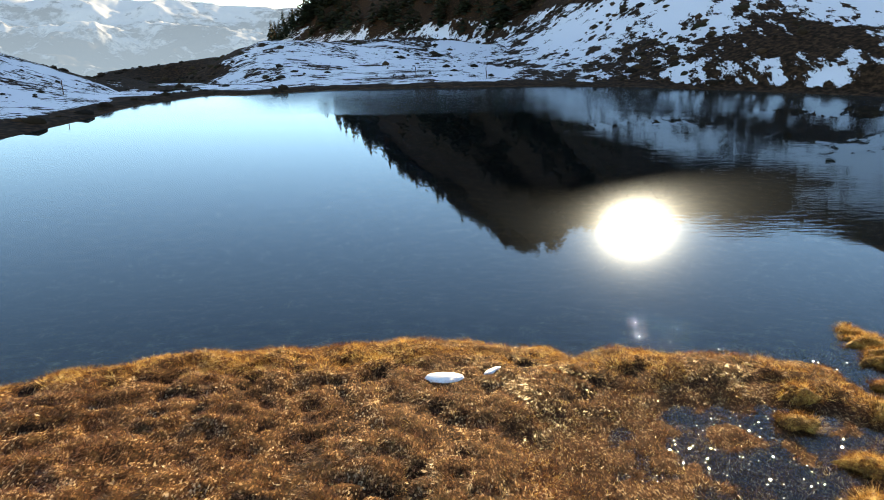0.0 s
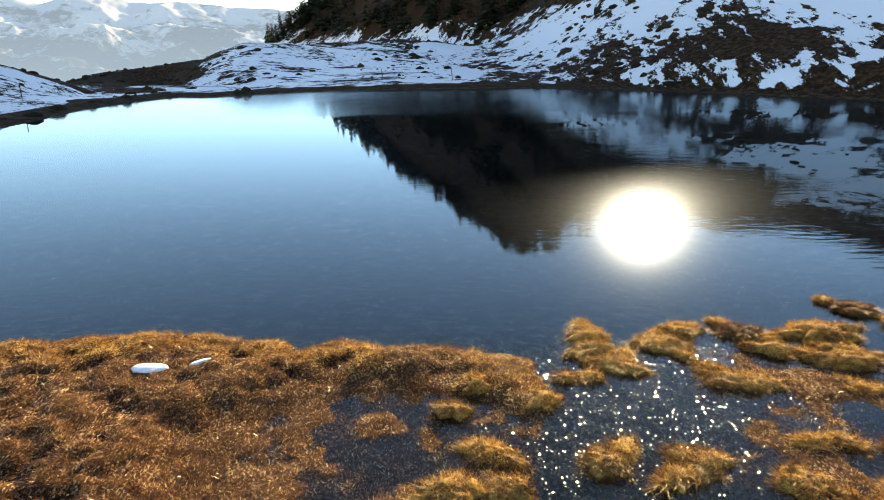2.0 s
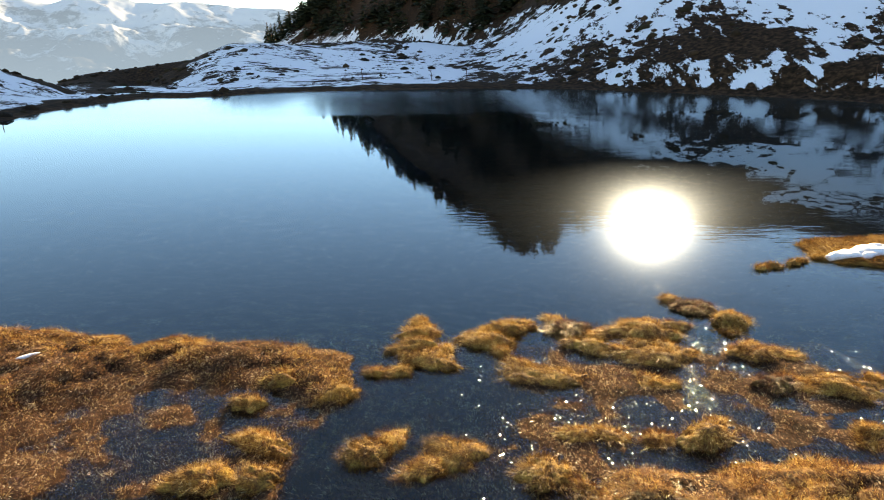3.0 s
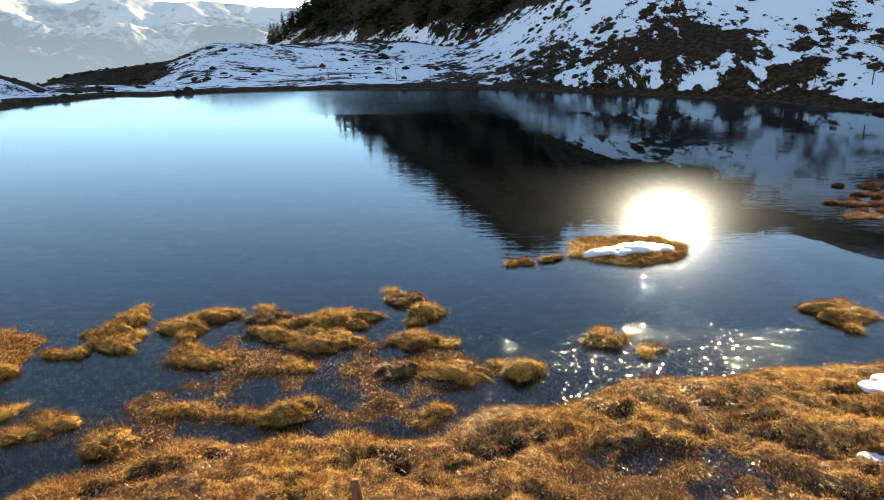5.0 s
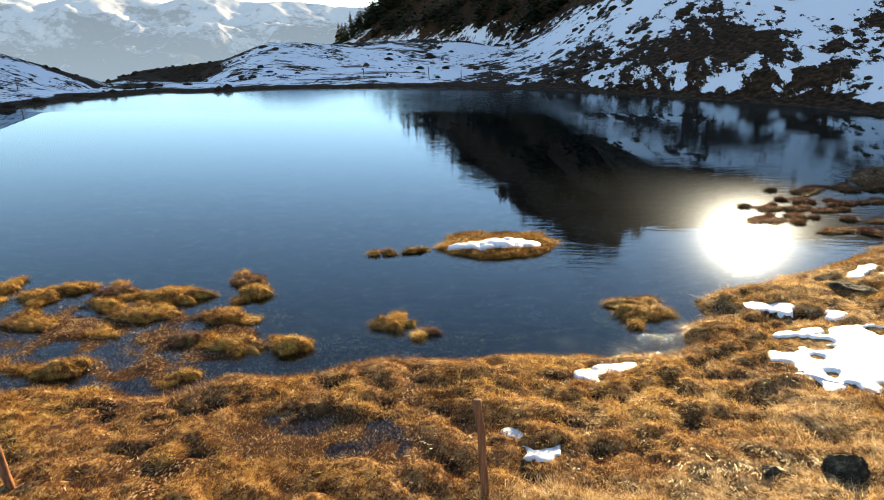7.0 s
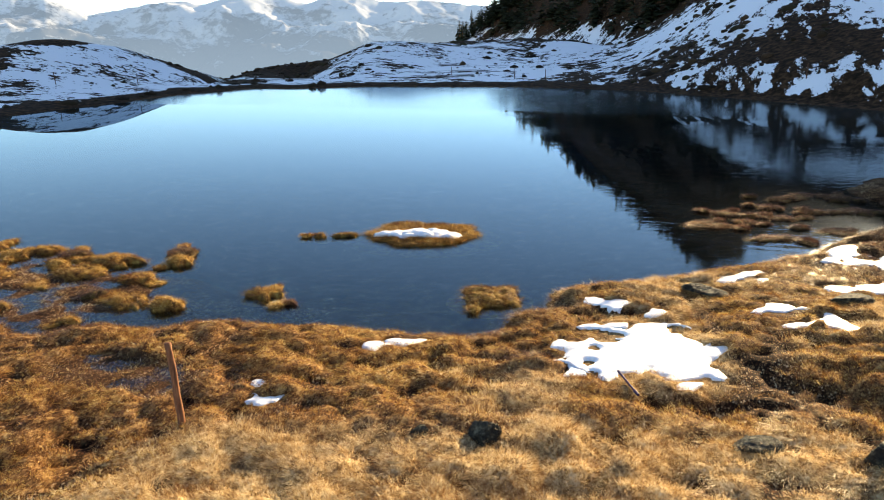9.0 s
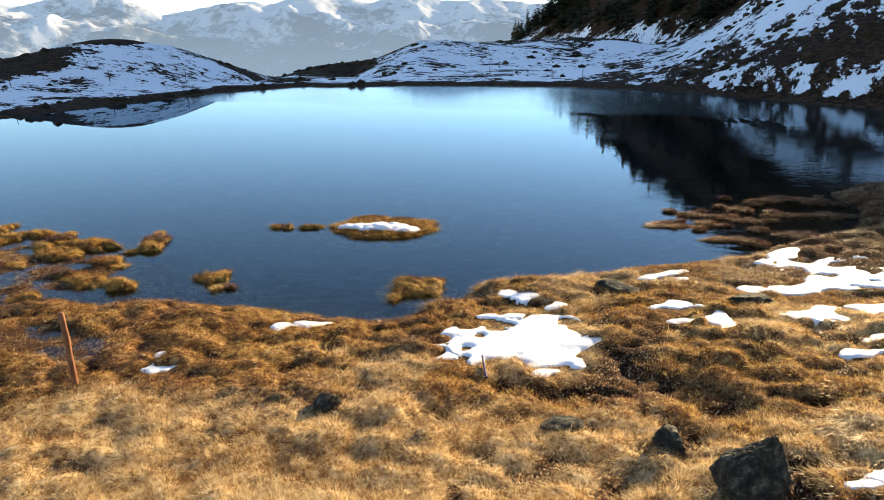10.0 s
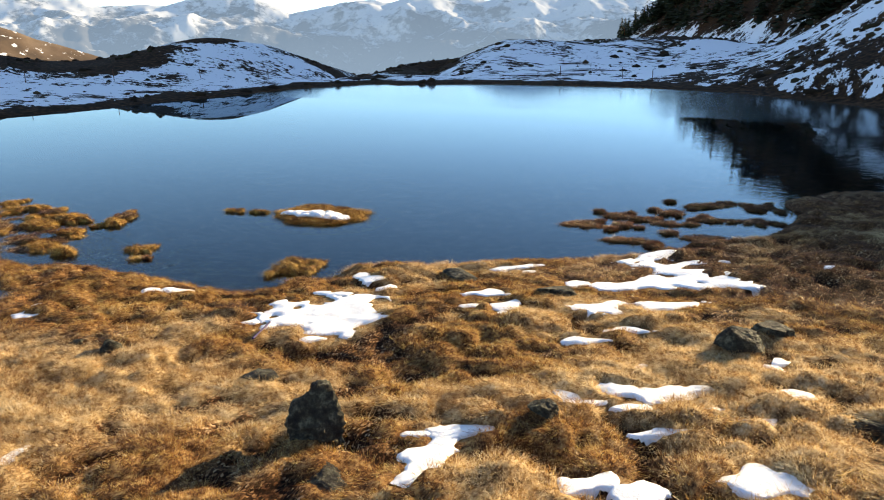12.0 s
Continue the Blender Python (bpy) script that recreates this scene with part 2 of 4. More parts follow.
def water_material():
    """Dark, clear new ice and still water: smooth in the middle, frosted beyond the ice edge, broken near the marsh."""
    m, t, out = material("lake_ice")
    pos = place(t)
    xyz = t.nodes.new("ShaderNodeSeparateXYZ")
    t.links.new(pos, xyz.inputs[0])
    wob = noise_of(t, pos, 0.15, 4)
    edge = calc(t, "ADD", xyz.outputs[1], calc(t, "MULTIPLY_ADD", wob, 5.0, -2.5))
    frost = mapped(t, 47.0, 48.0, edge)
    ripple = noise_of(t, pos, 2.0, 3)
    drawn = t.nodes.new("ShaderNodeMapping")
    drawn.inputs["Scale"].default_value = (1.0, 5.0, 1.0)
    t.links.new(pos, drawn.inputs[0])
    stir = calc(t, "MULTIPLY", mapped(t, 0.4, 0.58, noise_of(t, pos, 0.12, 3)), mapped(t, 0.0, 8.0, xyz.outputs[0]))
    streak = calc(t, "MULTIPLY", noise_of(t, drawn.outputs[0], 0.9, 2), calc(t, "MULTIPLY", stir, 5.0))
    near = mapped(t, 13.0, 8.5, calc(t, "ADD", xyz.outputs[1], calc(t, "MULTIPLY", xyz.outputs[0], -0.12)))
    shard = t.nodes.new("ShaderNodeTexVoronoi")
    shard.inputs["Scale"].default_value = 65.0
    t.links.new(pos, shard.inputs["Vector"])
    tilt = t.nodes.new("ShaderNodeVectorMath")
    tilt.operation = "SUBTRACT"
    tilt.inputs[1].default_value = (0.5, 0.5, 0.5)
    t.links.new(shard.outputs["Color"], tilt.inputs[0])
    patchy = mapped(t, 0.42, 0.58, noise_of(t, pos, 1.3, 4, 0.6))
    amount = t.nodes.new("ShaderNodeVectorMath")
    amount.operation = "SCALE"
    t.links.new(tilt.outputs[0], amount.inputs[0])
    part = t.nodes.new("ShaderNodeSeparateColor")
    t.links.new(shard.outputs["Color"], part.inputs[0])
    shallow = mapped(t, 10.9, 9.4, xyz.outputs[1])
    few = calc(t, "MULTIPLY", near, calc(t, "MULTIPLY", calc(t, "MULTIPLY", patchy, mapped(t, 0.8, 0.84, part.outputs[2])), 0.4))
    many = calc(t, "MULTIPLY", shallow, calc(t, "MULTIPLY", mapped(t, 0.72, 0.76, part.outputs[2]), 0.4))
    t.links.new(calc(t, "ADD", few, many), amount.inputs["Scale"])
    level = t.nodes.new("ShaderNodeVectorMath")
    level.operation = "MULTIPLY"
    level.inputs[1].default_value = (1, 1, 0)
    t.links.new(amount.outputs[0], level.inputs[0])
    b = node(t, "ShaderNodeBump", Strength=0.045, Distance=0.02)
    t.links.new(calc(t, "ADD", streak, calc(t, "ADD", calc(t, "MULTIPLY", ripple, 0.08), calc(t, "MULTIPLY", noise_of(t, pos, 0.7, 2), 0.9))), b.inputs["Height"])
    tipped = t.nodes.new("ShaderNodeVectorMath")
    tipped.operation = "ADD"
    t.links.new(b.outputs[0], tipped.inputs[0]), t.links.new(level.outputs[0], tipped.inputs[1])
    unit = t.nodes.new("ShaderNodeVectorMath")
    unit.operation = "NORMALIZE"
    t.links.new(tipped.outputs[0], unit.inputs[0])
    rough = calc(t, "ADD", calc(t, "MULTIPLY_ADD", frost, 0.1, 0.012), calc(t, "MULTIPLY", shallow, mapped(t, 0.72, 0.76, part.outputs[2], 0.0, 0.08)))
    gl = node(t, "ShaderNodeBsdfGlossy", Color=(0.7, 0.86, 0.93, 1))
    t.links.new(rough, gl.inputs["Roughness"]), t.links.new(unit.outputs[0], gl.inputs["Normal"])
    tr = node(t, "ShaderNodeBsdfTransparent")
    t.links.new(mixed(t, mapped(t, 12.0, 9.8, calc(t, "ADD", xyz.outputs[1], calc(t, "MULTIPLY_ADD", wob, 2.0, -1.0))), (0.42, 0.46, 0.46), (0.86, 0.8, 0.72)), tr.inputs["Color"])
    fr = node(t, "ShaderNodeFresnel", IOR=1.33)
    # an added wide lobe, stretched sideways, imitates lens glow round the sun's image
    glare = node(t, "ShaderNodeBsdfGlossy", Color=(0.58, 0.72, 1.0, 1), Roughness=0.185, Anisotropy=0.5)
    along = node(t, "ShaderNodeCombineXYZ", X=0.281, Y=0.96)
    t.links.new(along.outputs[0], glare.inputs["Tangent"])
    both, mix = t.nodes.new("ShaderNodeMixShader"), t.nodes.new("ShaderNodeMixShader")
    both.inputs[0].default_value = 0.02
    t.links.new(gl.outputs[0], both.inputs[1]), t.links.new(glare.outputs[0], both.inputs[2])
    t.links.new(fr.outputs[0], mix.inputs[0]), t.links.new(tr.outputs[0], mix.inputs[1]), t.links.new(both.outputs[0], mix.inputs[2])
    # a thin milky skin of ice over the open lake
    skin = node(t, "ShaderNodeBsdfDiffuse", Color=(0.22, 0.4, 0.45, 1))
    milk = t.nodes.new("ShaderNodeMixShader")
    t.links.new(calc(t, "MULTIPLY", calc(t, "SUBTRACT", 1.0, near), mapped(t, 0.35, 0.65, noise_of(t, drawn.outputs[0], 0.1, 5), 0.0, 0.006)), milk.inputs[0])
    t.links.new(mix.outputs[0], milk.inputs[1]), t.links.new(skin.outputs[0], milk.inputs[2])
    t.links.new(milk.outputs[0], out.inputs[0])
    return m


def snow_material():
    m, t, out = material("old_snow")
    pos = place(t)
    fine, mid = noise_of(t, pos, 30, 4, 0.6), noise_of(t, pos, 4, 4)
    colour = mixed(t, mid, (0.8, 0.82, 0.85), (0.9, 0.9, 0.9))
    p = principled(t, out, colour, 0.5, bumped(t, calc(t, "ADD", fine, calc(t, "MULTIPLY", mid, 2.0)), 0.35, 0.02), 0.3)
    p.inputs["Subsurface Weight"].default_value = 0.25
    p.inputs["Subsurface Radius"].default_value = (0.06, 0.07, 0.08)
    return m


def rock_material():
    m, t, out = material("lichen_rock")
    pos = place(t)
    mid, fine = noise_of(t, pos, 9, 8, 0.72), noise_of(t, pos, 40, 4, 0.7)
    colour = ramp(t, mid, [(0.3, (0.012, 0.01, 0.008)), (0.45, (0.045, 0.038, 0.028)), (0.54, (0.1, 0.092, 0.062)), (0.62, (0.26, 0.25, 0.17)), (0.76, (0.44, 0.42, 0.3))])
    colour = mixed(t, calc(t, "MULTIPLY", fine, 0.5), colour, (0.05, 0.045, 0.035))
    principled(t, out, colour, 0.85, bumped(t, calc(t, "ADD", fine, calc(t, "MULTIPLY", mid, 2.0)), 1.0, 0.06), 0.2)
    return m


def wood_material(name="weathered_wood", tone=0.7):
    m, t, out = material(name)
    pos = place(t)
    s = t.nodes.new("ShaderNodeMapping")
    s.inputs["Scale"].default_value = (40, 40, 3)
    t.links.new(pos, s.inputs[0])
    grain, stain = noise_of(t, s.outputs[0], 1.0, 5, 0.6), noise_of(t, pos, 5, 3)
    colour = ramp(t, grain, [(0.3, (0.12 * tone, 0.04 * tone, 0.018 * tone)), (0.55, (0.34 * tone, 0.13 * tone, 0.055 * tone)), (0.75, (0.5 * tone, 0.25 * tone, 0.12 * tone))])
    colour = mixed(t, calc(t, "MULTIPLY", stain, 0.25), colour, (0.16, 0.11, 0.085))
    principled(t, out, colour, 0.8, bumped(t, grain, 0.6, 0.008), 0.2)
    return m


def needle_material():
    m, t, out = material("conifer_needles")
    g = t.nodes.new("ShaderNodeNewGeometry")
    colour = ramp(t, g.outputs["Random Per Island"], [(0.0, (0.012, 0.02, 0.01)), (0.6, (0.025, 0.035, 0.014)), (1.0, (0.05, 0.05, 0.02))])
    principled(t, out, colour, 0.8, None, 0.15)
    return m


def mountain_material():
    m, t, out = material("far_snow_mountains")
    pos = place(t)
    g = t.nodes.new("ShaderNodeNewGeometry")
    nz = t.nodes.new("ShaderNodeSeparateXYZ")
    t.links.new(g.outputs["Normal"], nz.inputs[0])
    a, b = noise_of(t, pos, 0.004, 8, 0.62), noise_of(t, pos, 0.02, 6, 0.65)
    zz = t.nodes.new("ShaderNodeSeparateXYZ")
    t.links.new(pos, zz.inputs[0])
    field = calc(t, "ADD", calc(t, "MULTIPLY_ADD", a, 1.6, -0.8), calc(t, "MULTIPLY_ADD", b, 0.9, -0.45))
    field = calc(t, "ADD", field, calc(t, "MULTIPLY_ADD", zz.outputs[2], 0.0016, -0.12))
    cover = mapped(t, -0.12, 0.14, field)
    colour = mixed(t, cover, mixed(t, b, (0.1, 0.11, 0.13), (0.2, 0.19, 0.18)), (0.85, 0.87, 0.9))
    d = node(t, "ShaderNodeBsdfDiffuse")
    t.links.new(colour, d.inputs["Color"])
    # distance haze put into the material as a bluish glow, stronger towards the foot
    haze_glow = node(t, "ShaderNodeEmission", Color=(0.4, 0.6, 0.88, 1), Strength=0.24)
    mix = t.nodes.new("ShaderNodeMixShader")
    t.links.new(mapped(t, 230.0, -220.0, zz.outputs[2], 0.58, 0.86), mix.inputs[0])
    t.links.new(d.outputs[0], mix.inputs[1]), t.links.new(haze_glow.outputs[0], mix.inputs[2])
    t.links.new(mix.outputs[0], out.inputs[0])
    return m


GROUND, WATER, SNOW, ROCK, WOOD, NEEDLES, PEAKS = ground_material(), water_material(), snow_material(), rock_material(), wood_material(), needle_material(), mountain_material()
GOLD = grass_material("golden_moor_grass", [(0.0, (0.05, 0.016, 0.005)), (0.22, (0.2, 0.075, 0.02)), (0.45, (0.42, 0.23, 0.065)), (0.66, (0.58, 0.42, 0.13)), (0.82, (0.7, 0.51, 0.22)), (1.0, (0.85, 0.7, 0.42))])
RUST = grass_material("rust_brown_sedge", [(0.0, (0.018, 0.006, 0.003)), (0.34, (0.085, 0.03, 0.014)), (0.62, (0.21, 0.085, 0.043)), (0.8, (0.38, 0.21, 0.105)), (1.0, (0.75, 0.58, 0.36))], 0.4, gloss=0.06)
STRAW = grass_material("pale_straw_grass", [(0.0, (0.16, 0.065, 0.02)), (0.2, (0.42, 0.26, 0.11)), (0.48, (0.68, 0.51, 0.28)), (1.0, (0.84, 0.71, 0.48))])
OLIVE = grass_material("olive_tussock_grass", [(0.0, (0.035, 0.016, 0.006)), (0.3, (0.15, 0.068, 0.018)), (0.55, (0.4, 0.22, 0.058)), (0.8, (0.6, 0.41, 0.155)), (1.0, (0.78, 0.65, 0.38))])

# ---- the lie of the land ----
NEAR_SHORE = [(-16, 8.2), (-10, 8.6), (-7, 9.3), (-5.7, 9.9), (-3.8, 10.4), (0, 10.6), (1.6, 10.4), (2.1, 10.0), (2.8, 10.5), (4.8, 10.1), (6.1, 9.6), (6.4, 8.2), (6.0, 6.9), (5.6, 5.6), (6.3, 4.9), (8.2, 5.0), (9.4, 5.7), (9.9, 6.3), (11.6, 6.5), (13.5, 6.4), (14.1, 7.2), (15.3, 7.5), (16.2, 8.2), (18, 8.5), (19.6, 9.1), (21.2, 8.9), (21.6, 9.5), (21.5, 10.1), (22.0, 10.7), (21.9, 11.6), (22.7, 12.2), (23.8, 12.7), (25.2, 14.0), (26.2, 15.0), (27.3, 16.1), (28.2, 17.2), (29.4, 18.9), (30.3, 20.6), (30.4, 22.6), (29.9, 24.4), (31.4, 27), (36, 30), (43, 35)]
FAR_SHORE = [(44, 39), (41.3, 45.5), (38, 52.3), (34.7, 56.3), (27, 63.4), (19.2, 69.8), (10, 72.8), (0.5, 72.6), (-10, 71.7), (-19.5, 66.3), (-22.8, 67.5), (-23.4, 65.5), (-25.4, 58.2), (-25, 47), (-25, 39), (-24.4, 31), (-25, 24), (-24, 16), (-20, 10.5)]
LAKE = NEAR_SHORE + FAR_SHORE


def shore_distance(x, y):
    """Distance to the lake's edge: above 0 on land, below 0 in the lake."""
    px, py = np.asarray(x, float).ravel(), np.asarray(y, float).ravel()
    best, inside = np.full(px.shape, 1e9), np.zeros(px.shape, bool)
    for (ax, ay), (bx, by) in zip(LAKE, LAKE[1:] + LAKE[:1]):
        ux, uy = bx - ax, by - ay
        k = np.clip(((px - ax) * ux + (py - ay) * uy) / (ux * ux + uy * uy), 0, 1)
        best = np.minimum(best, np.hypot(px - ax - k * ux, py - ay - k * uy))
        cross = (ay > py) != (by > py)
        inside ^= cross & (px < (bx - ax) * (py - ay) / (by - ay + 1e-12) + ax)
    return np.where(inside, -best, best).reshape(np.shape(x))


# where old snow lies on the near moor: lobes of x, y and two radii
SNOW_PATCHES = {
    "large": [[(23.88, 8.54, 0.76, 0.76), (23.09, 8.75, 0.51, 0.27), (24.12, 9.01, 0.42, 0.32), (24.11, 9.53, 0.25, 0.15), (25.08, 8.71, 0.19, 0.13), (23.33, 8.01, 0.28, 0.19), (24.38, 8.78, 0.52, 0.59), (24.85, 8.11, 0.33, 0.27)],
              [(29.16, 5.27, 0.33, 0.37), (29.28, 4.67, 0.24, 0.24), (29.23, 5.63, 0.31, 0.17), (29.27, 4.48, 0.13, 0.11), (28.96, 4.86, 0.11, 0.12)],
              [(26.55, 10.85, 0.48, 0.46), (27.09, 10.22, 0.25, 0.35), (26.50, 10.10, 0.18, 0.13), (27.08, 9.91, 0.10, 0.15)],
              [(28.59, 15.01, 0.68, 0.62), (29.43, 14.65, 0.52, 0.51), (28.93, 13.27, 0.74, 0.45), (28.27, 12.57, 0.49, 0.29), (30.03, 13.58, 0.59, 0.38), (30.75, 14.01, 0.42, 0.26), (28.28, 16.08, 0.51, 0.25)],
              [(30.19, 7.67, 0.25, 0.16), (30.60, 7.60, 0.30, 0.19), (30.95, 7.86, 0.23, 0.15), (31.17, 8.04, 0.16, 0.12)]],
    "small": [[(24.83, 7.51, 0.17, 0.15)],
              [(23.13, 7.57, 0.18, 0.19)],
              [(23.06, 9.43, 0.23, 0.12)],
              [(23.57, 9.61, 0.23, 0.16)],
              [(23.16, 10.86, 0.20, 0.15)],
              [(23.49, 10.77, 0.21, 0.18)],
              [(24.17, 10.33, 0.17, 0.12)],
              [(20.28, 8.12, 0.36, 0.13), (19.8, 7.72, 0.34, 0.17)],
              [(18.94, 5.45, 0.31, 0.23)],
              [(18.74, 5.87, 0.17, 0.14)],
              [(25.11, 2.52, 0.12, 0.30)],
              [(28.49, 5.12, 0.28, 0.09)],
              [(25.69, 13.05, 0.27, 0.15), (25.93, 13.33, 0.37, 0.19), (25.56, 12.88, 0.16, 0.23)],
              [(26.23, 12.90, 0.26, 0.15)],
              [(27.56, 12.57, 0.24, 0.24)],
              [(29.84, 15.71, 0.12, 0.20)],
              [(28.78, 11.17, 0.50, 0.31)],
              [(29.57, 11.68, 0.62, 0.26)],
              [(29.57, 10.01, 0.31, 0.09)],
              [(28.98, 9.12, 0.40, 0.10)],
              [(29.83, 8.18, 0.10, 0.07)],
              [(30.14, 8.49, 0.14, 0.07)],
              [(30.35, 8.07, 0.12, 0.07)],
              [(30.01, 6.99, 0.29, 0.10), (29.65, 7.09, 0.17, 0.11)],
              [(30.53, 7.03, 0.26, 0.11)],
              [(31.18, 7.33, 0.16, 0.07), (31.46, 7.50, 0.20, 0.10)]],
    "thin": [[(31.88, 7.48, 0.27, 0.14)],
              [(31.05, 6.61, 0.24, 0.09)],
              [(30.74, 5.28, 0.23, 0.15)],
              [(31.16, 5.28, 0.27, 0.18)],
              [(32.09, 6.02, 0.44, 0.21), (32.06, 6.30, 0.10, 0.07)],
              [(32.15, 8.46, 0.17, 0.14)],
              [(31.85, 9.24, 0.10, 0.11)],
              [(31.93, 9.49, 0.11, 0.11)],
              [(29.18, 6.75, 0.08, 0.06)],
              [(29.48, 6.19, 0.07, 0.08)],
              [(31.77, 16.94, 0.16, 0.11)],
              [(32.05, 15.88, 0.15, 0.16)],
              [(32.70, 18.86, 0.20, 0.19)],
              [(0.70, 9.33, 0.13, 0.05)]],
}
BLOCK = [(-0.02, 9.08, 0.25, 0.13)]
ALL_SNOW = [(lobes, 34.0) for kind_of in SNOW_PATCHES.values() for lobes in kind_of] + [(BLOCK, 0.0)]


def snow_field(x, y, lobes, turn=34.0, ragged=1.0):
    """Above 0 where the snow lies."""
    c, s = math.cos(radians(turn)), math.sin(radians(turn))
    total, grown = np.zeros(np.shape(x)), 1.12 if len(lobes) < 3 else 1.0
    if ragged > 0.5:
        x, y = x + 0.16 * fbm(x, y, 0.6, 3, 103), y + 0.16 * fbm(x, y, 0.6, 3, 105)
    for cx, cy, rx, ry in lobes:
        u, v = (x - cx) * c + (y - cy) * s, -(x - cx) * s + (y - cy) * c
        total = total + np.exp(-0.75 * ((u / rx) ** 2 + (v / ry) ** 2) / grown ** 2)
    total = np.where(total > 0.9, 0.9 + 0.2 * (total - 0.9), total)
    holes = smooth(hummocks(x, y, 0.5, 55), 0.76, 0.95)
    return total - 0.46 + ragged * (fbm(x, y, 0.36, 4, 101, 0.55) * 0.6 - (0.75 if ragged > 1.1 else 0.4) * holes)


def snow_mask(x, y):
    """The highest snow field at each place."""
    x, y = np.asarray(x, float), np.asarray(y, float)
    best = np.full(x.shape, -0.5)
    for lobes, turn in ALL_SNOW:
        near = np.hypot(x - lobes[0][0], y - lobes[0][1]) < 1.2 + 3.5 * max(max(l[2:]) for l in lobes)
        if near.any():
            best[near] = np.maximum(best[near], snow_field(x[near], y[near], lobes, turn))
    return best


def segment_distance(x, y, ax, ay, bx, by):
    ux, uy = bx - ax, by - ay
    k = np.clip(((x - ax) * ux + (y - ay) * uy) / (ux * ux + uy * uy), 0, 1)
    return np.hypot(x - ax - k * ux, y - ay - k * uy)


def forest_hill(x, y):
    s = (x + 65) * 0.84 + (y - 280) * 0.55
    q = (x + 69) * -0.52 + (y - 283) * 0.854
    top = 4 + 0.8 * s - 1.6 * np.maximum(q, 0)
    return top


SKYLINE_AZ = [-30, -14, -10.8, -9.1, -5.9, -3.6, -0.2, 2.8, 5.3, 8.3, 12.6, 16, 19.6, 21.0, 24.0, 27.0, 29, 34, 45, 70, 95]
SKYLINE_EL = [8, 8, 8, 9, 11, 13.2, 15.4, 17.1, 17.2, 16.8, 15.7, 14.75, 14.65, 15.3, 15.05, 14.6, 14.9, 15.8, 16.2, 15, 10]


def crest(x, y):
    """The highest that the hills reach: a broken skyline round the lake."""
    az, r = np.degrees(np.arctan2(x - 8, np.maximum(y, 0.5))), np.hypot(x - 8, y)
    far = 345 - 130 * smooth(az, 5, 12)
    near = np.power(np.minimum(r / far, 1), 1 + 0.35 * smooth(az, 2, 10))
    top = far * near * np.tan(np.radians(np.interp(az, SKYLINE_AZ, SKYLINE_EL))) - 5.1
    return top - 0.45 * np.maximum(r - far, 0)


def right_hill(x, y, sd):
    d = (x - 19) * 0.69 + (y - 70) * 0.72
    az = np.degrees(np.arctan2(x - 16, np.maximum(y, 1)))
    return 0.4 * np.maximum(d, 0) * smooth(az, -4, 12)


def wet(x, y):
    """The flooded parts of the near moor, 0 to 1."""
    a = smooth(1.1 - np.hypot((x - 4.0) / 3.9, (y - 6.4) / 2.8) + 0.22 * fbm(x, y, 1.5, 3, 43), 0, 0.5)
    return a


def pool(x, y):
    """The glinting bog pool in the golden grass."""
    return smooth(1.1 - np.hypot((x - 16.3) / 1.45, (y - 5.4) / 0.72) + 0.55 * fbm(x, y, 0.7, 3, 45), 0, 0.4)


CUSHION = 0.46


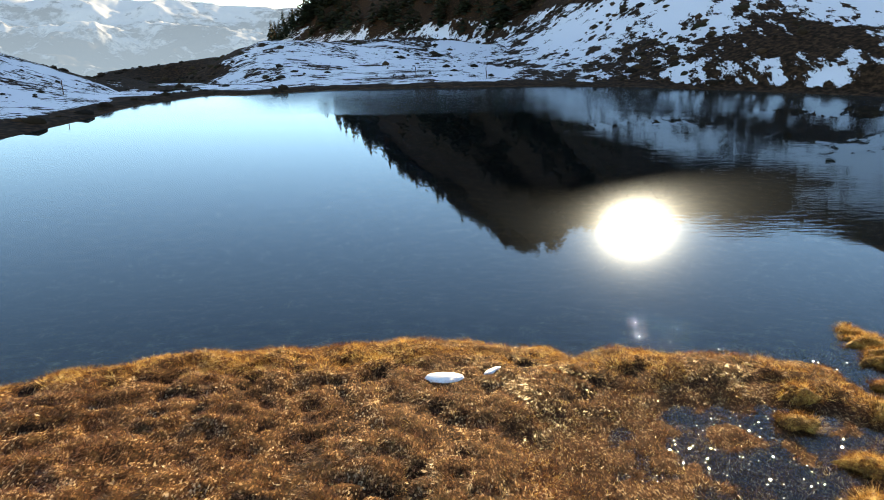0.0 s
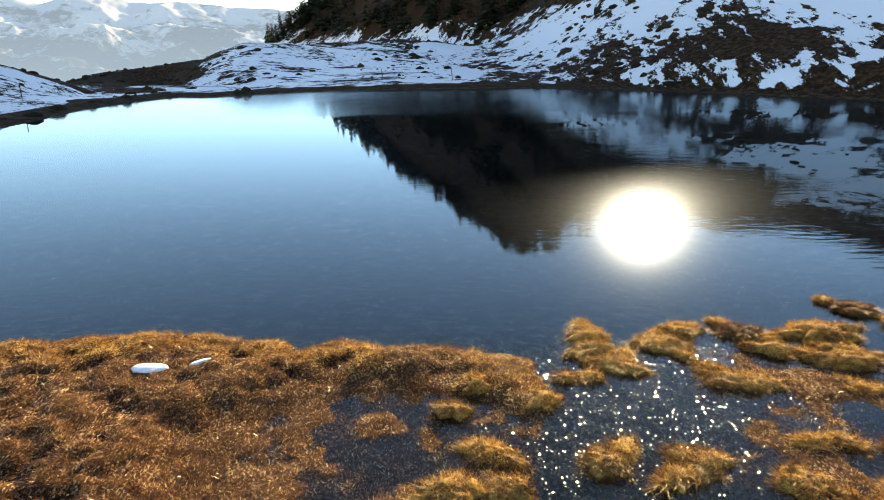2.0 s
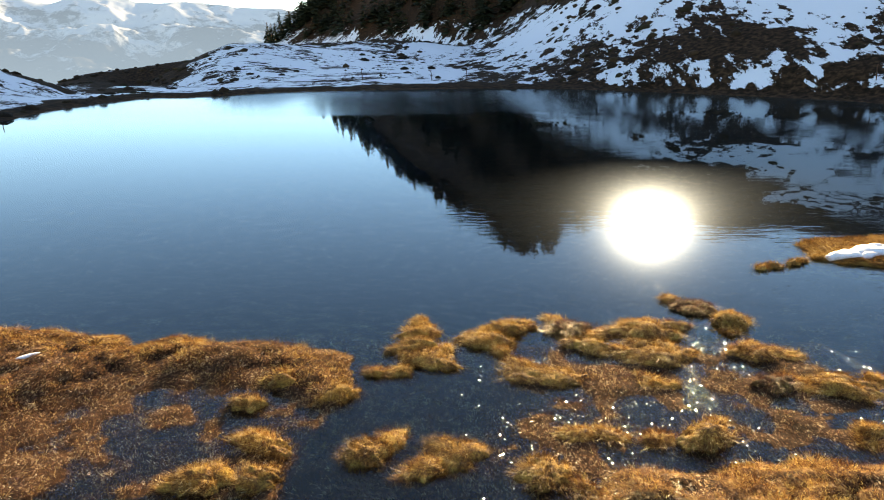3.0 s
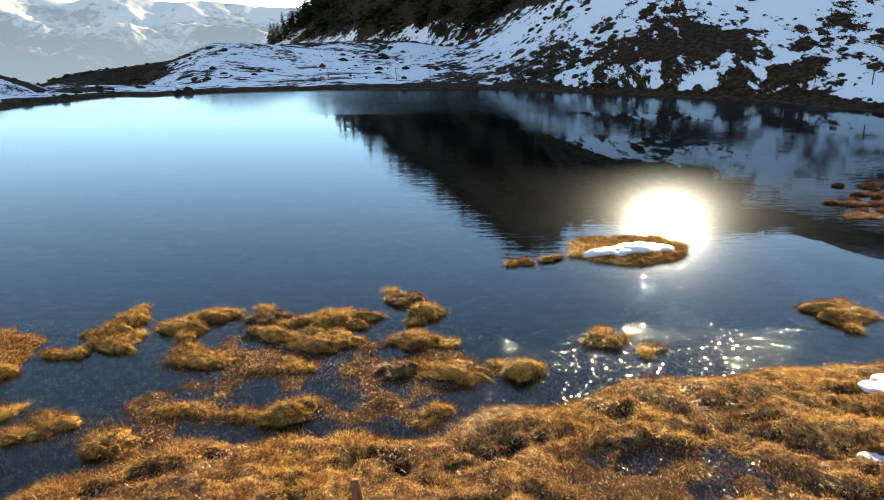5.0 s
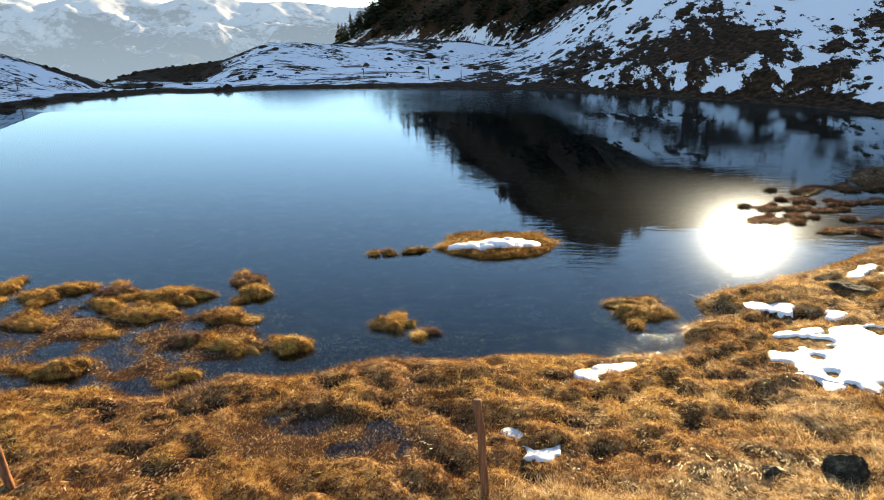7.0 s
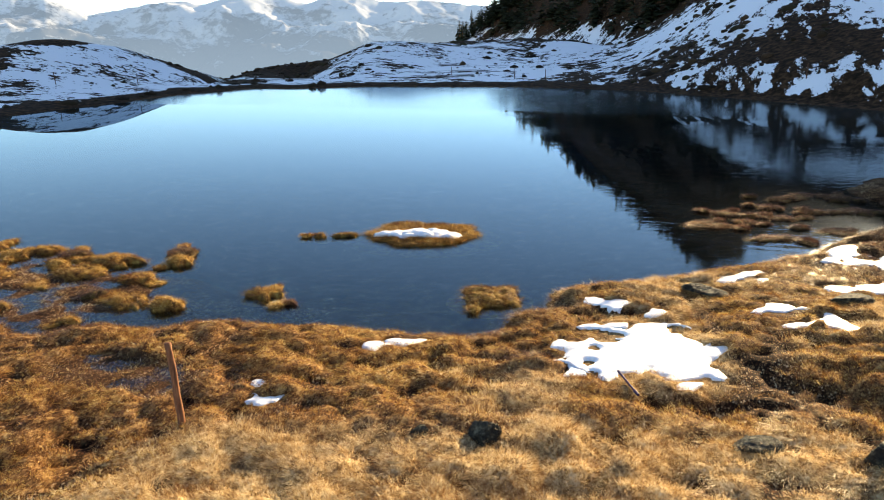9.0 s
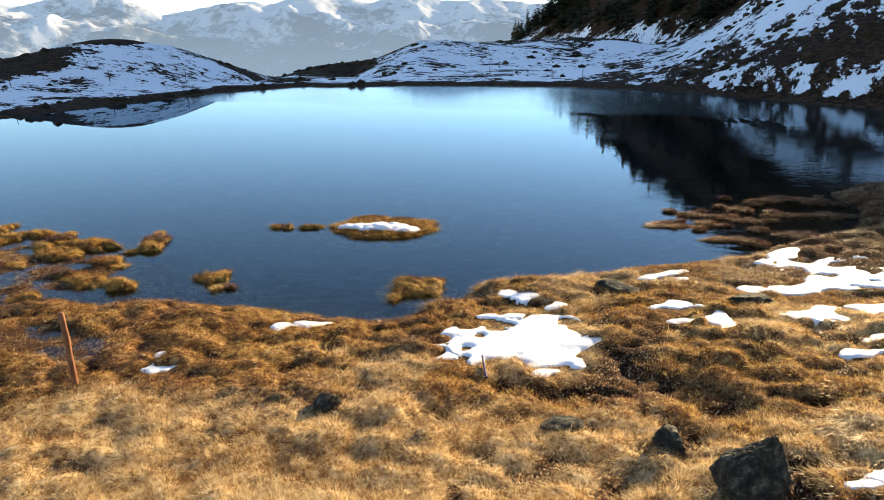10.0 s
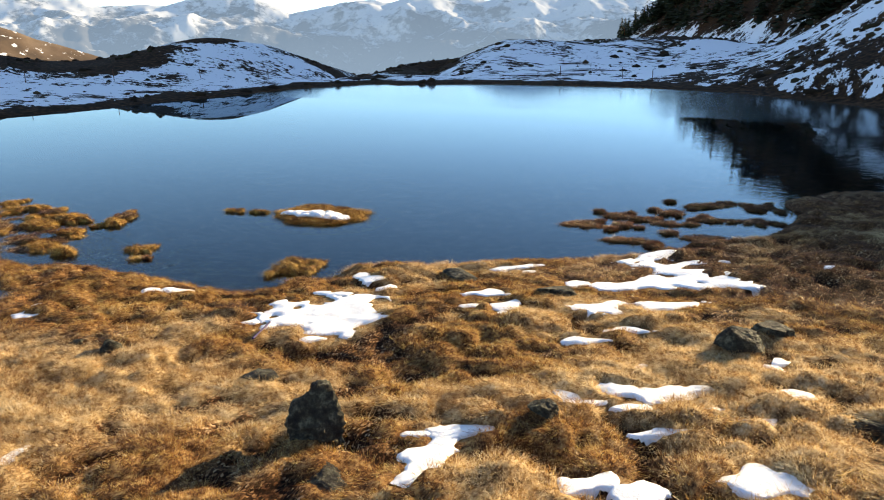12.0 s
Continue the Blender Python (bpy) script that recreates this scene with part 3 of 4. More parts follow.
def land(x, y):
    """Height of the ground, and the distance to the shore."""
    x, y = np.asarray(x, float), np.asarray(y, float)
    rag = fbm(x, y, 1.1, 3, 5) * 0.28 + fbm(x, y, 4.0, 2, 8) * 0.25
    sd = shore_distance(x, y) + rag * smooth(40 - np.hypot(x - 12, y - 8), 0, 12)
    inland = np.maximum(sd, 0)
    # the near moor
    rise = 0.085 * smooth(x, 14, 25)
    moor = 0.1 * np.tanh(inland * 2.5) + (0.02 + rise) * np.minimum(inland, 14) + 0.01 * inland
    moor = moor - 0.16 * np.exp(-(((x - 26) / 2.4) ** 2 + ((y - 7.3) / 2.0) ** 2)) - 0.05 * smooth(x, 15, 18) * smooth(sd, 0.5, 2)
    wander = 0.25 * fbm(x, y, 0.9, 3, 27)
    bump = fbm(x, y, 0.7, 4, 21) * 0.07 + fbm(x, y, 2.6, 3, 31) * 0.07 + (hummocks(x + wander, y - wander, CUSHION, 35) - 0.6) * (0.1 + 0.11 * smooth(x, 18, 25) + 0.09 * smooth(x, 21, 24) * smooth(6.5 - y, 0, 2)) * (0.3 + 1.4 * smooth(vnoise(x / 1.7, y / 1.7, 37), 0.2, 0.85)) + (hummocks(x, y, 0.95, 33) - 0.6) * 0.1 + (hummocks(x, y, 0.22, 39) - 0.5) * 0.11
    moor = moor + (bump + 0.02) * smooth(sd, 0, 0.6)
    moor = moor + (0.02 - bump) * smooth(snow_mask(x, y), -0.3, 0.05)
    w = wet(x, y)
    moor = moor * (1 - w) + w * (0.022 - 0.034 * smooth(x + 1.6 * fbm(x, y, 1.2, 4, 42), 0.8, 4.8) + fbm(x, y, 0.3, 4, 41) * 0.045)
    moor = moor + pool(x, y) * (0.168 + fbm(x, y, 0.3, 4, 41) * 0.035 - moor)
    # the far side
    bench = 0.5 * (1 - np.exp(-inland / 2.5)) + 0.018 * np.minimum(inland, 90)
    ridge = (3.2 + 1.1 * fbm(x, y, 11, 4, 53)) * np.exp(-(segment_distance(x, y, -33, 104, -4, 136) / 17) ** 2)
    hump = 5.2 * np.exp(-(((x + 53) / 14) ** 2 + ((y - 69) / 16) ** 2))
    mound = 5.2 * np.exp(-(((x + 82) / 22) ** 2 + ((y - 37) / 14) ** 2))
    far = bench + ridge + hump + mound + fbm(x, y, 14, 5, 51) * 0.5 * smooth(inland, 0, 15)
    az = np.degrees(np.arctan2(x - 16, np.maximum(y, 1)))
    r = np.hypot(x - 16, y)
    brink = 94 + 51 * smooth(az, -43, -31)
    fall = np.maximum(r - brink, 0) * smooth(-az, 12, 24) * smooth(y, -60, 10)
    far = far - np.minimum(0.45 * fall, 260)
    far = far + np.maximum(right_hill(x, y, sd), 0) * smooth(inland, 0, 4)
    hill = forest_hill(x, y) + fbm(x, y, 22, 5, 61) * 4
    far = np.where(y > 120, np.maximum(far, hill), far)
    far = np.minimum(far, crest(x, y))
    far = far + fbm(x, y, 9, 4, 71) * 0.9 * smooth(far, 3, 14)
    far = far - 3.6 * np.exp(-(segment_distance(x, y, -24, 69, -46, 118) / 8) ** 2) * smooth(inland, 1, 12)
    far = far - 3.6 * np.exp(-(segment_distance(x, y, -50, 92, -74, 120) / 14) ** 2)
    far = far + 0.16 * np.maximum(x - 46, 0) * smooth(60 - y, 0, 30) * smooth(y, -10, 15)
    far = np.where((y < 80) & (x > -33) & (sd > 0), np.maximum(far, 0.1 + 0.02 * inland), far)
    side = smooth(y + 0.2 * np.abs(x - 15), 26, 36) + smooth(-x, 12, 20) + smooth(x, 40, 48)
    side = np.clip(side, 0, 1)
    z = moor * (1 - side) + far * side
    bed = -np.minimum(0.05 + 0.22 * np.maximum(-sd, 0), 2.4) + fbm(x, y, 0.8, 3, 81) * 0.03
    pond = smooth(11.2 - y, 0, 1.2) * smooth(x, 4.5, 5.5) * smooth(15.5 - x, 0, 1.5)
    bed = bed * (1 - pond) + pond * (-0.004 + fbm(x, y, 0.5, 4, 83) * 0.055 - 0.06 * smooth(y, 9.6, 10.8) - 0.03 * smooth(x, 13, 15) - 0.05 * smooth(9.2 - x, 0, 1.5))
    z = np.where(sd > 0, z, bed)
    return z, sd, side


def ground_z(x, y):
    return land(x, y)[0]


def spaced(stops):
    parts = [np.arange(a, b, step) for a, b, step in stops]
    return np.concatenate([*parts, [stops[-1][1]]])


xs = spaced([(-4600, -800, 400), (-800, -200, 60), (-200, -80, 5), (-80, -12, 0.9), (-12, -8, 0.3), (-8, 34, 0.08), (34, 70, 0.6), (70, 160, 1.5), (160, 400, 12), (400, 1000, 75), (1000, 4600, 400)])
ys = spaced([(-4600, -600, 400), (-600, -60, 45), (-60, -8, 2), (-8, 1.6, 0.5), (1.6, 13, 0.08), (13, 23, 0.18), (23, 80, 0.8), (80, 160, 1.4), (160, 380, 3.5), (380, 800, 30), (800, 4600, 400)])
GX, GY = np.meshgrid(xs, ys, indexing="ij")
GZ, GSD, GSIDE = land(GX, GY)
ground = new("ground", mesh_from("ground", np.stack([GX.ravel(), GY.ravel(), GZ.ravel()], 1), grid_faces(len(xs), len(ys)), GROUND))
tagged(ground, "brown boggy moor rising to snow-patched dark heather slopes", "ground", kind="structure")


def snow_cover(x, y, z, sd, side):
    az = np.degrees(np.arctan2(x - 16, np.maximum(y, 1)))
    c = 0.2 + 0 * x
    right = smooth(az, 1, 9) * smooth(y, 45, 60)
    c = c - 1.3 * (1 - smooth(sd + 1.6 * fbm(x, y, 3.5, 3, 111), 0.4, 3.0 - 1.0 * right))
    c = c - 0.02 * right - 0.1 * smooth(az, -13, -6) * (1 - smooth(az, 8, 16)) * smooth(y, 88, 100)
    spur = smooth(x, 6, 13) * (1 - smooth(x, 33, 42)) * smooth(y, 60, 66) * (1 - smooth(sd, 9, 20))
    gully = np.minimum(segment_distance(x, y, 5, 130, 17, 117), segment_distance(x, y, 17, 117, 40, 96))
    c = c - 0.36 * spur + 0.25 * np.exp(-(gully / 6) ** 2) * (1 - smooth(z, 8, 11))
    c = c - 1.5 * smooth(z, 9.5, 14) * (1 - smooth(az, 14, 24)) * smooth(az, -20, -8) - 0.25 * smooth(z, 16, 28) * smooth(az, 12, 20)
    wood = smooth(forest_hill(x, y) - 5, -2, 5) * (y > 120)
    c = c - 0.36 * wood
    c = c - (1.0 + 0.5 * fbm(x, y, 7, 3, 113)) * np.exp(-(segment_distance(x, y, -42, 106, -6, 139) / 6) ** 2)
    c = c - 1.1 * smooth(z, 5.0, 5.7) * (x < -30) * (y < 95)
    c = c - 0.6 * np.exp(-(segment_distance(x, y, -42, 75, -30, 74) / 2.5) ** 2)
    c = c - 1.1 * np.exp(-(segment_distance(x, y, -95, 38, -56, 50) / 9) ** 2)
    c = c - 1.0 * np.exp(-(segment_distance(x, y, -40, 84, -36, 99) / 5) ** 2) + 0.1 * smooth(-x, 30, 40) * (y < 95)
    c = c - 1.1 * np.exp(-(segment_distance(x, y, -62, 110, -44, 126) / 7) ** 2)
    c = c - 0.04 * smooth(-az, 4, 14) * (1 - wood)
    return np.where(side > 0.5, c, -2.0)


for name, values in (("snow", snow_cover(GX, GY, GZ, GSD, GSIDE)), ("far", GSIDE), ("steep", smooth(np.degrees(np.arctan2(GX - 16, np.maximum(GY, 1))), -15, -2) * smooth(GY, 45, 60)), ("bed", np.maximum(smooth(-GZ, -0.1, 0.06) * (GSD < 0), 0.85 * np.maximum(wet(GX, GY), pool(GX, GY)) * (GSD > 0))), ("deep", smooth(-GZ, 0.12, 1.0))):
    layer = ground.data.attributes.new(name, "FLOAT", "POINT")
    layer.data.foreach_set("value", values.astype(np.float32).ravel())


def straw_zone(x, y, sd):
    """Where the long pale grass grows."""
    wave = 1.6 * fbm(x, y, 2.0, 3, 153)
    low = smooth(x + wave, 16.5, 19.5) * smooth(27.3 - x + wave, 0, 2) * smooth(4.5 + 0.3 * np.maximum(x - 20.5, 0) - y + 0.5 * wave, -0.5, 0.7)
    high = smooth(x + wave, 28.5, 30.5) * smooth(y + wave, 5.5, 7.5) * smooth(11.5 - y, 0, 2)
    spots = 0.75 * smooth(fbm(x, y, 1.6, 3, 154), 0.02, 0.3) * smooth(x, 20, 25)
    return np.clip(low + 0.85 * high + spots, 0, 1)


def cushion_tops(x, y):
    """1 where grass covers the ground, 0 in gaps painted dark as shade."""
    wander = 0.25 * fbm(x, y, 0.9, 3, 27)
    return smooth(hummocks(x + wander, y - wander, CUSHION, 35) + 0.5 * fbm(x, y, 0.7, 4, 21), 0.3, 0.6) * (0.25 + 0.75 * smooth(hummocks(x, y, 0.22, 39), 0.2, 0.55))


for name, values in (("thatch", cushion_tops(GX, GY) * (1 - np.maximum(wet(GX, GY), pool(GX, GY))) * (GSD > 0.05) * (GSIDE < 0.5) * (0.2 + 0.8 * smooth(GX, 6, 12)) * (1 - 0.75 * smooth(GY, 12, 14) * smooth(GX, 25, 28))), ("straw", straw_zone(GX, GY, GSD))):
    layer = ground.data.attributes.new(name, "FLOAT", "POINT")
    layer.data.foreach_set("value", values.astype(np.float32).ravel())

WX, WY = np.meshgrid(np.linspace(-30, 50, 9), np.linspace(2, 78, 9), indexing="ij")
water = new("water", mesh_from("water", np.stack([WX.ravel(), WY.ravel(), 0 * WX.ravel()], 1), grid_faces(9, 9), WATER))
tagged(water, "still dark mountain lake skinned with thin ice", "lake", kind="structure")

# the bog pool stands a little above the lake
PA, PR = np.meshgrid(np.linspace(0, 2 * np.pi, 48, endpoint=False), np.linspace(0, 1, 6), indexing="ij")
pool_edge = 1 + 0.2 * fbm(np.cos(PA), np.sin(PA), 0.8, 3, 47)
pool_faces = [(i * 6 + j, i * 6 + j + 1, (i + 1) % 48 * 6 + j + 1, (i + 1) % 48 * 6 + j) for i in range(48) for j in range(5)]
puddle = new("puddle", mesh_from("puddle", np.stack([(16.3 + 1.65 * PR * pool_edge * np.cos(PA)).ravel(), (5.4 + 0.92 * PR * pool_edge * np.sin(PA)).ravel(), 0.163 + 0 * PA.ravel()], 1), np.array(pool_faces), WATER))
tagged(puddle, "shallow glinting bog pool among golden grass", "pool", kind="structure")


# ---- far mountains ----
PEAK_AZ = [-85, -74, -66, -63, -59.5, -57.5, -55, -53.5, -51, -48.6, -45.8, -44, -40.5, -38, -34.5, -31, -27, -24.3, -22, -19, -15, -10, -4]
PEAK_EL = [2.2, 2.8, 3.0, 3.3, 2.6, 2.4, 2.3, 2.7, 3.1, 3.1, 1.7, 2.1, 3.0, 2.9, 3.3, 3.1, 3.3, 2.7, 2.9, 2.5, 2.2, 2.0, 1.5]


def mountains():
    az = np.radians(np.linspace(-85, -4, 560))
    v = np.linspace(0, 1, 70)
    A, V = np.meshgrid(az, v, indexing="ij")
    r = 2700 + 1500 * V
    el = np.interp(np.degrees(A), PEAK_AZ, PEAK_EL)
    top = 5.2 + np.tan(np.radians(el)) * 4200
    x, y = 16 + r * np.sin(A), r * np.cos(A)
    rid = 1 - np.abs(fbm(x, y, 850, 6, 91, 0.5)) * 2
    z = -260 + (top + 260) * np.power(V, 1.15) + (rid - 0.6) * 320 * V * (1 - V) * 2.4 + (0.5 - np.abs(fbm(x, y, 520, 6, 95, 0.5)) * 2) * 110 * V * (1.15 - 0.75 * V)
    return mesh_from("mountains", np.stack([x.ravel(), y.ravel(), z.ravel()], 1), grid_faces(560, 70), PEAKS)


def shoulder_material():
    m, t, out = material("brown_alpine_heath")
    pos = place(t)
    a, b = noise_of(t, pos, 0.02, 6, 0.6), noise_of(t, pos, 0.12, 5, 0.6)
    colour = ramp(t, a, [(0.3, (0.05, 0.04, 0.035)), (0.5, (0.12, 0.085, 0.06)), (0.7, (0.2, 0.15, 0.11))])
    colour = mixed(t, mapped(t, 0.6, 0.66, b), colour, (0.8, 0.8, 0.82))
    principled(t, out, colour, 0.9, None, 0.05)
    return m


SHOULDER = shoulder_material()


def foothill():
    """The brown sunlit shoulder in front of the range."""
    az, v = np.radians(np.linspace(-88, -54, 120)), np.linspace(0, 1, 40)
    A, V = np.meshgrid(az, v, indexing="ij")
    r = 620 + 260 * V
    x, y = 16 + r * np.sin(A), r * np.cos(A)
    el = np.interp(np.degrees(A), [-88, -70, -66, -62, -59.3, -54], [3.2, 1.9, 1.1, -0.1, -1.3, -4.5])
    z = -160 + (165 + np.tan(np.radians(el)) * 880) * np.power(V, 0.8) + fbm(x, y, 90, 5, 97) * 7
    return mesh_from("foothill", np.stack([x.ravel(), y.ravel(), z.ravel()], 1), grid_faces(120, 40), SHOULDER)


tagged(new("backdrop_hill", foothill()), "brown sunlit mountain shoulder beyond the lake", "hill", kind="structure")
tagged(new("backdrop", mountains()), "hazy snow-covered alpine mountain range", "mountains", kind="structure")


# ---- grass blades ----
def blades(pos, lean, length, width, rng, simple=False):
    """Bent tapering blades: pos n x 3, lean n x 2 (sideways reach per length)."""
    n = len(pos)
    turn = rng.uniform(0, 2 * np.pi, n)
    side = np.stack([np.cos(turn), np.sin(turn), 0 * turn], 1) * width[:, None]
    reach = np.concatenate([lean, np.zeros((n, 1))], 1) * length[:, None]
    up = np.zeros((n, 3))
    up[:, 2] = length * np.sqrt(np.maximum(0.12, 1 - (lean ** 2).sum(1) * 0.6))
    mid = pos + 0.4 * reach + 0.66 * up
    tip = pos + reach + 0.74 * up
    if simple:
        verts = np.stack([pos - side, pos + side, tip], 1).reshape(-1, 3)
        return verts, np.arange(3 * n).reshape(-1, 3)
    verts = np.stack([pos - side, pos + side, mid - 0.7 * side, mid + 0.7 * side, tip], 1).reshape(-1, 3)
    k = np.arange(n)[:, None] * 5
    faces = np.concatenate([k + np.array([[0, 1, 3]]), k + np.array([[0, 3, 2]]), k + np.array([[2, 3, 4]])], 1).reshape(-1, 3)
    return verts, faces


def tufts(x, y, z, per, size, spread, wide, rng, wind=(-0.2, -0.25), simple=False, hang=None):
    """Tufts of blades round the given feet."""
    n = len(x)
    ang, rad = rng.uniform(0, 2 * np.pi, (n, per)), np.sqrt(rng.uniform(0, 1, (n, per)))
    dx, dy = np.cos(ang) * rad, np.sin(ang) * rad
    size = np.broadcast_to(size, (n,))[:, None]
    pos = np.stack([x[:, None] + dx * spread * size, y[:, None] + dy * spread * size, np.repeat(z[:, None], per, 1) - 0.015], 2).reshape(-1, 3)
    own = rng.normal(0, 0.25, (n, 1, 2))
    own[:, 0, 0] += 0.9 * fbm(x, y, 1.3, 3, 181)
    own[:, 0, 1] += 0.9 * fbm(x, y, 1.3, 3, 191)
    if hang is not None:
        own[:, 0, 0] += 0.55 * hang[0]
        own[:, 0, 1] += 0.55 * hang[1]
    lean = np.stack([dx, dy], 2) * 0.95 + own + np.array(wind) + rng.normal(0, 0.18, (n, per, 2))
    length = size * rng.uniform(0.55, 1.15, (n, per))
    return blades(pos, lean.reshape(-1, 2), length.ravel(), np.full(n * per, wide) * rng.uniform(0.7, 1.3, n * per), rng, simple)


# ---- snow patches on the moor ----


def snow_patch(lobes, thick, label, turn=34.0, base=None, ragged=1.0):
    cx, cy = lobes[0][0], lobes[0][1]
    pad = 1.6
    x0, x1 = min(l[0] - pad * max(l[2:]) for l in lobes), max(l[0] + pad * max(l[2:]) for l in lobes)
    y0, y1 = min(l[1] - pad * max(l[2:]) for l in lobes), max(l[1] + pad * max(l[2:]) for l in lobes)
    step = max(0.022, min(0.05, (x1 - x0) / 60))
    gx, gy = np.arange(x0, x1, step), np.arange(y0, y1, step)
    X, Y = np.meshgrid(gx, gy, indexing="ij")
    f = snow_field(X, Y, lobes, turn, ragged)
    g = ground_z(X, Y) if base is None else base(X, Y)
    top = g + thick * np.power(np.clip(f * 1.5, 0, 1), 0.5) * (1 + 0.55 * min(ragged, 1.0) * fbm(X, Y, 0.34, 4, 107)) + 0.012
    Z = np.where(f > 0, top, g + 0.012 + np.maximum(f, -0.3) * 0.6)
    cell = (f[:-1, :-1] > -0.1) | (f[1:, :-1] > -0.1) | (f[:-1, 1:] > -0.1) | (f[1:, 1:] > -0.1)
    mark = np.where(cell, np.arange(1, cell.size + 1).reshape(cell.shape), 0)
    while True:
        pad = np.pad(mark, 1)
        grown = np.where(cell, np.maximum.reduce([pad[i:i + mark.shape[0], j:j + mark.shape[1]] for i in (0, 1, 2) for j in (0, 1, 2)]), 0)
        if (grown == mark).all():
            break
        mark = grown
    faces = grid_faces(len(gx), len(gy))
    co = np.stack([X.ravel() - cx, Y.ravel() - cy, Z.ravel()], 1)
    high = (f > 0)[:-1, :-1]
    for m in np.unique(mark[mark > 0]):
        if (high & (mark == m)).sum() < 16:
            continue
        part = faces[(mark == m).ravel()]
        used, inv = np.unique(part.ravel(), return_inverse=True)
        ob = new("snow_patch", mesh_from("snow_patch", co[used], inv.reshape(-1, 4), SNOW))
        ob.location = (cx, cy, 0)
        tagged(ob, label, "snow", "snow patches on the moor")


for kind_of, thick, label in (("large", 0.034, "large patch of old white snow melting on brown grass"), ("small", 0.026, "small rounded patch of old snow on brown grass"), ("thin", 0.02, "thin remnant of white snow among dry grass")):
    for lobes in SNOW_PATCHES[kind_of]:
        snow_patch(lobes, thick, label, ragged=1.2 if kind_of == "large" else 1.0)
snow_patch(BLOCK, 0.055, "thick block of white snow in a hollow of brown grass", 0.0, None, 0.4)


def free_of_snow(x, y):
    return snow_mask(x, y) < -0.04


# ---- rocks ----
def rock_mesh(sx, sy, sz, seed, peak=0.0):
    """A split slab: flat cleavage faces under a rough skin."""
    rng = np.random.default_rng(seed + 40)
    cuts = [(Vector(rng.normal(0, 1, 3)).normalized(), rng.uniform(0.58, 0.92)) for _ in range(11)]
    bed = Vector((rng.normal(0, 0.35), rng.normal(0, 0.35), 1)).normalized()
    cuts += [(bed, rng.uniform(0.5, 0.75)), (-bed, 0.7)]
    bm = bmesh.new()
    bmesh.ops.create_icosphere(bm, subdivisions=5, radius=1.0)
    off = Vector((seed * 3.1, seed * 1.7, seed * 0.9))
    for v in bm.verts:
        p = v.co.normalized()
        k = min([1.1] + [d / n.dot(p) for n, d in cuts if n.dot(p) > 0.05])
        layer = p.dot(bed) * k * 7 + 0.6 * noise.noise(p * 2 + off)
        k *= 1 + 0.2 * (abs(layer % 1.0 - 0.5) - 0.25) + 0.07 * noise.fractal(p * 3 + off, 0.7, 2.1, 5)
        q = p * k * 1.2
        taper = 1 - peak * max(0.0, q.z)
        v.co = Vector((q.x * sx * taper, q.y * sy * taper, q.z * sz))
    me = bpy.data.meshes.new("rock")
    bm.to_mesh(me)
    bm.free()
    me.materials.append(ROCK)
    return me


ROCKS = [(27.66, 4.76, 0.34, 0.28, 0.56, 0.62, -15), (28.41, 4.1, 0.32, 0.17, 0.07, 0.0, -20), (22.38, 5.25, 0.21, 0.16, 0.24, 0.1, -35), (21.6, 5.12, 0.12, 0.09, 0.08, 0.0, 10),
         (25.51, 5.68, 0.24, 0.16, 0.09, 0.0, 15), (31.31, 9.72, 0.3, 0.22, 0.25, 0.1, 40), (31.62, 10.62, 0.32, 0.22, 0.25, 0.1, 20), (32.94, 8.08, 0.36, 0.24, 0.16, 0.0, 25),
         (29.83, 6.25, 0.16, 0.12, 0.13, 0.0, 5), (25.12, 11.8, 0.36, 0.22, 0.09, 0.0, 0), (27.56, 11.5, 0.34, 0.22, 0.1, 0.0, 30), (26.8, 5.65, 0.26, 0.18, 0.24, 0.2, -50)]
for k, (x, y, sx, sy, sz, peak, turn) in enumerate(ROCKS):
    ob = new("boulder" if sz > 0.2 else "rock", rock_mesh(sx, sy, sz * 0.85, k + 1, peak))
    ob.matrix_world = pose(x, y, float(ground_z(np.array([x]), np.array([y]))[0]) + (0.25 if k == 0 else 0.12) * sz, 0, 0, turn)
    label = "tall dark boulder with pale lichen lying in dry grass" if k == 0 else "dark lichen-spotted boulder half sunk in grass" if sz > 0.2 else "flat grey slaty rock sunk in brown grass"
    tagged(ob, label, "rock", "rocks on the moor")


# ---- wooden stakes and the lost pole ----
def stake_mesh(length, radius, seed, mat=WOOD):
    bm = bmesh.new()
    rings, sides = 14, 10
    rows = []
    for i in range(rings + 1):
        h = -0.25 + (length + 0.25) * i / rings
        bend = 0.018 * math.sin(3.1 * h + seed) + 0.009 * math.sin(9 * h + seed)
        row = []
        for j in range(sides):
            a = 2 * math.pi * j / sides
            r = radius * (1.05 - 0.14 * i / rings) * (1 + 0.22 * noise.noise(Vector((math.cos(a) * 2, math.sin(a) * 2, h * 5 + seed))))
            row.append(bm.verts.new((math.cos(a) * r + bend, math.sin(a) * r, h)))
        rows.append(row)
    for a, b in zip(rows, rows[1:]):
        for j in range(sides):
            bm.faces.new((a[j], a[(j + 1) % sides], b[(j + 1) % sides], b[j]))
    tip = bm.verts.new((0.0, 0.0, length + 0.006))
    for j in range(sides):
        bm.faces.new((rows[-1][j], rows[-1][(j + 1) % sides], tip))
    me = bpy.data.meshes.new("stake")
    bm.to_mesh(me)
    bm.free()
    for p in me.polygons:
        p.use_smooth = True
    me.materials.append(mat)
    return me


def height_at(x, y):
    return float(ground_z(np.array([x]), np.array([y]))[0])


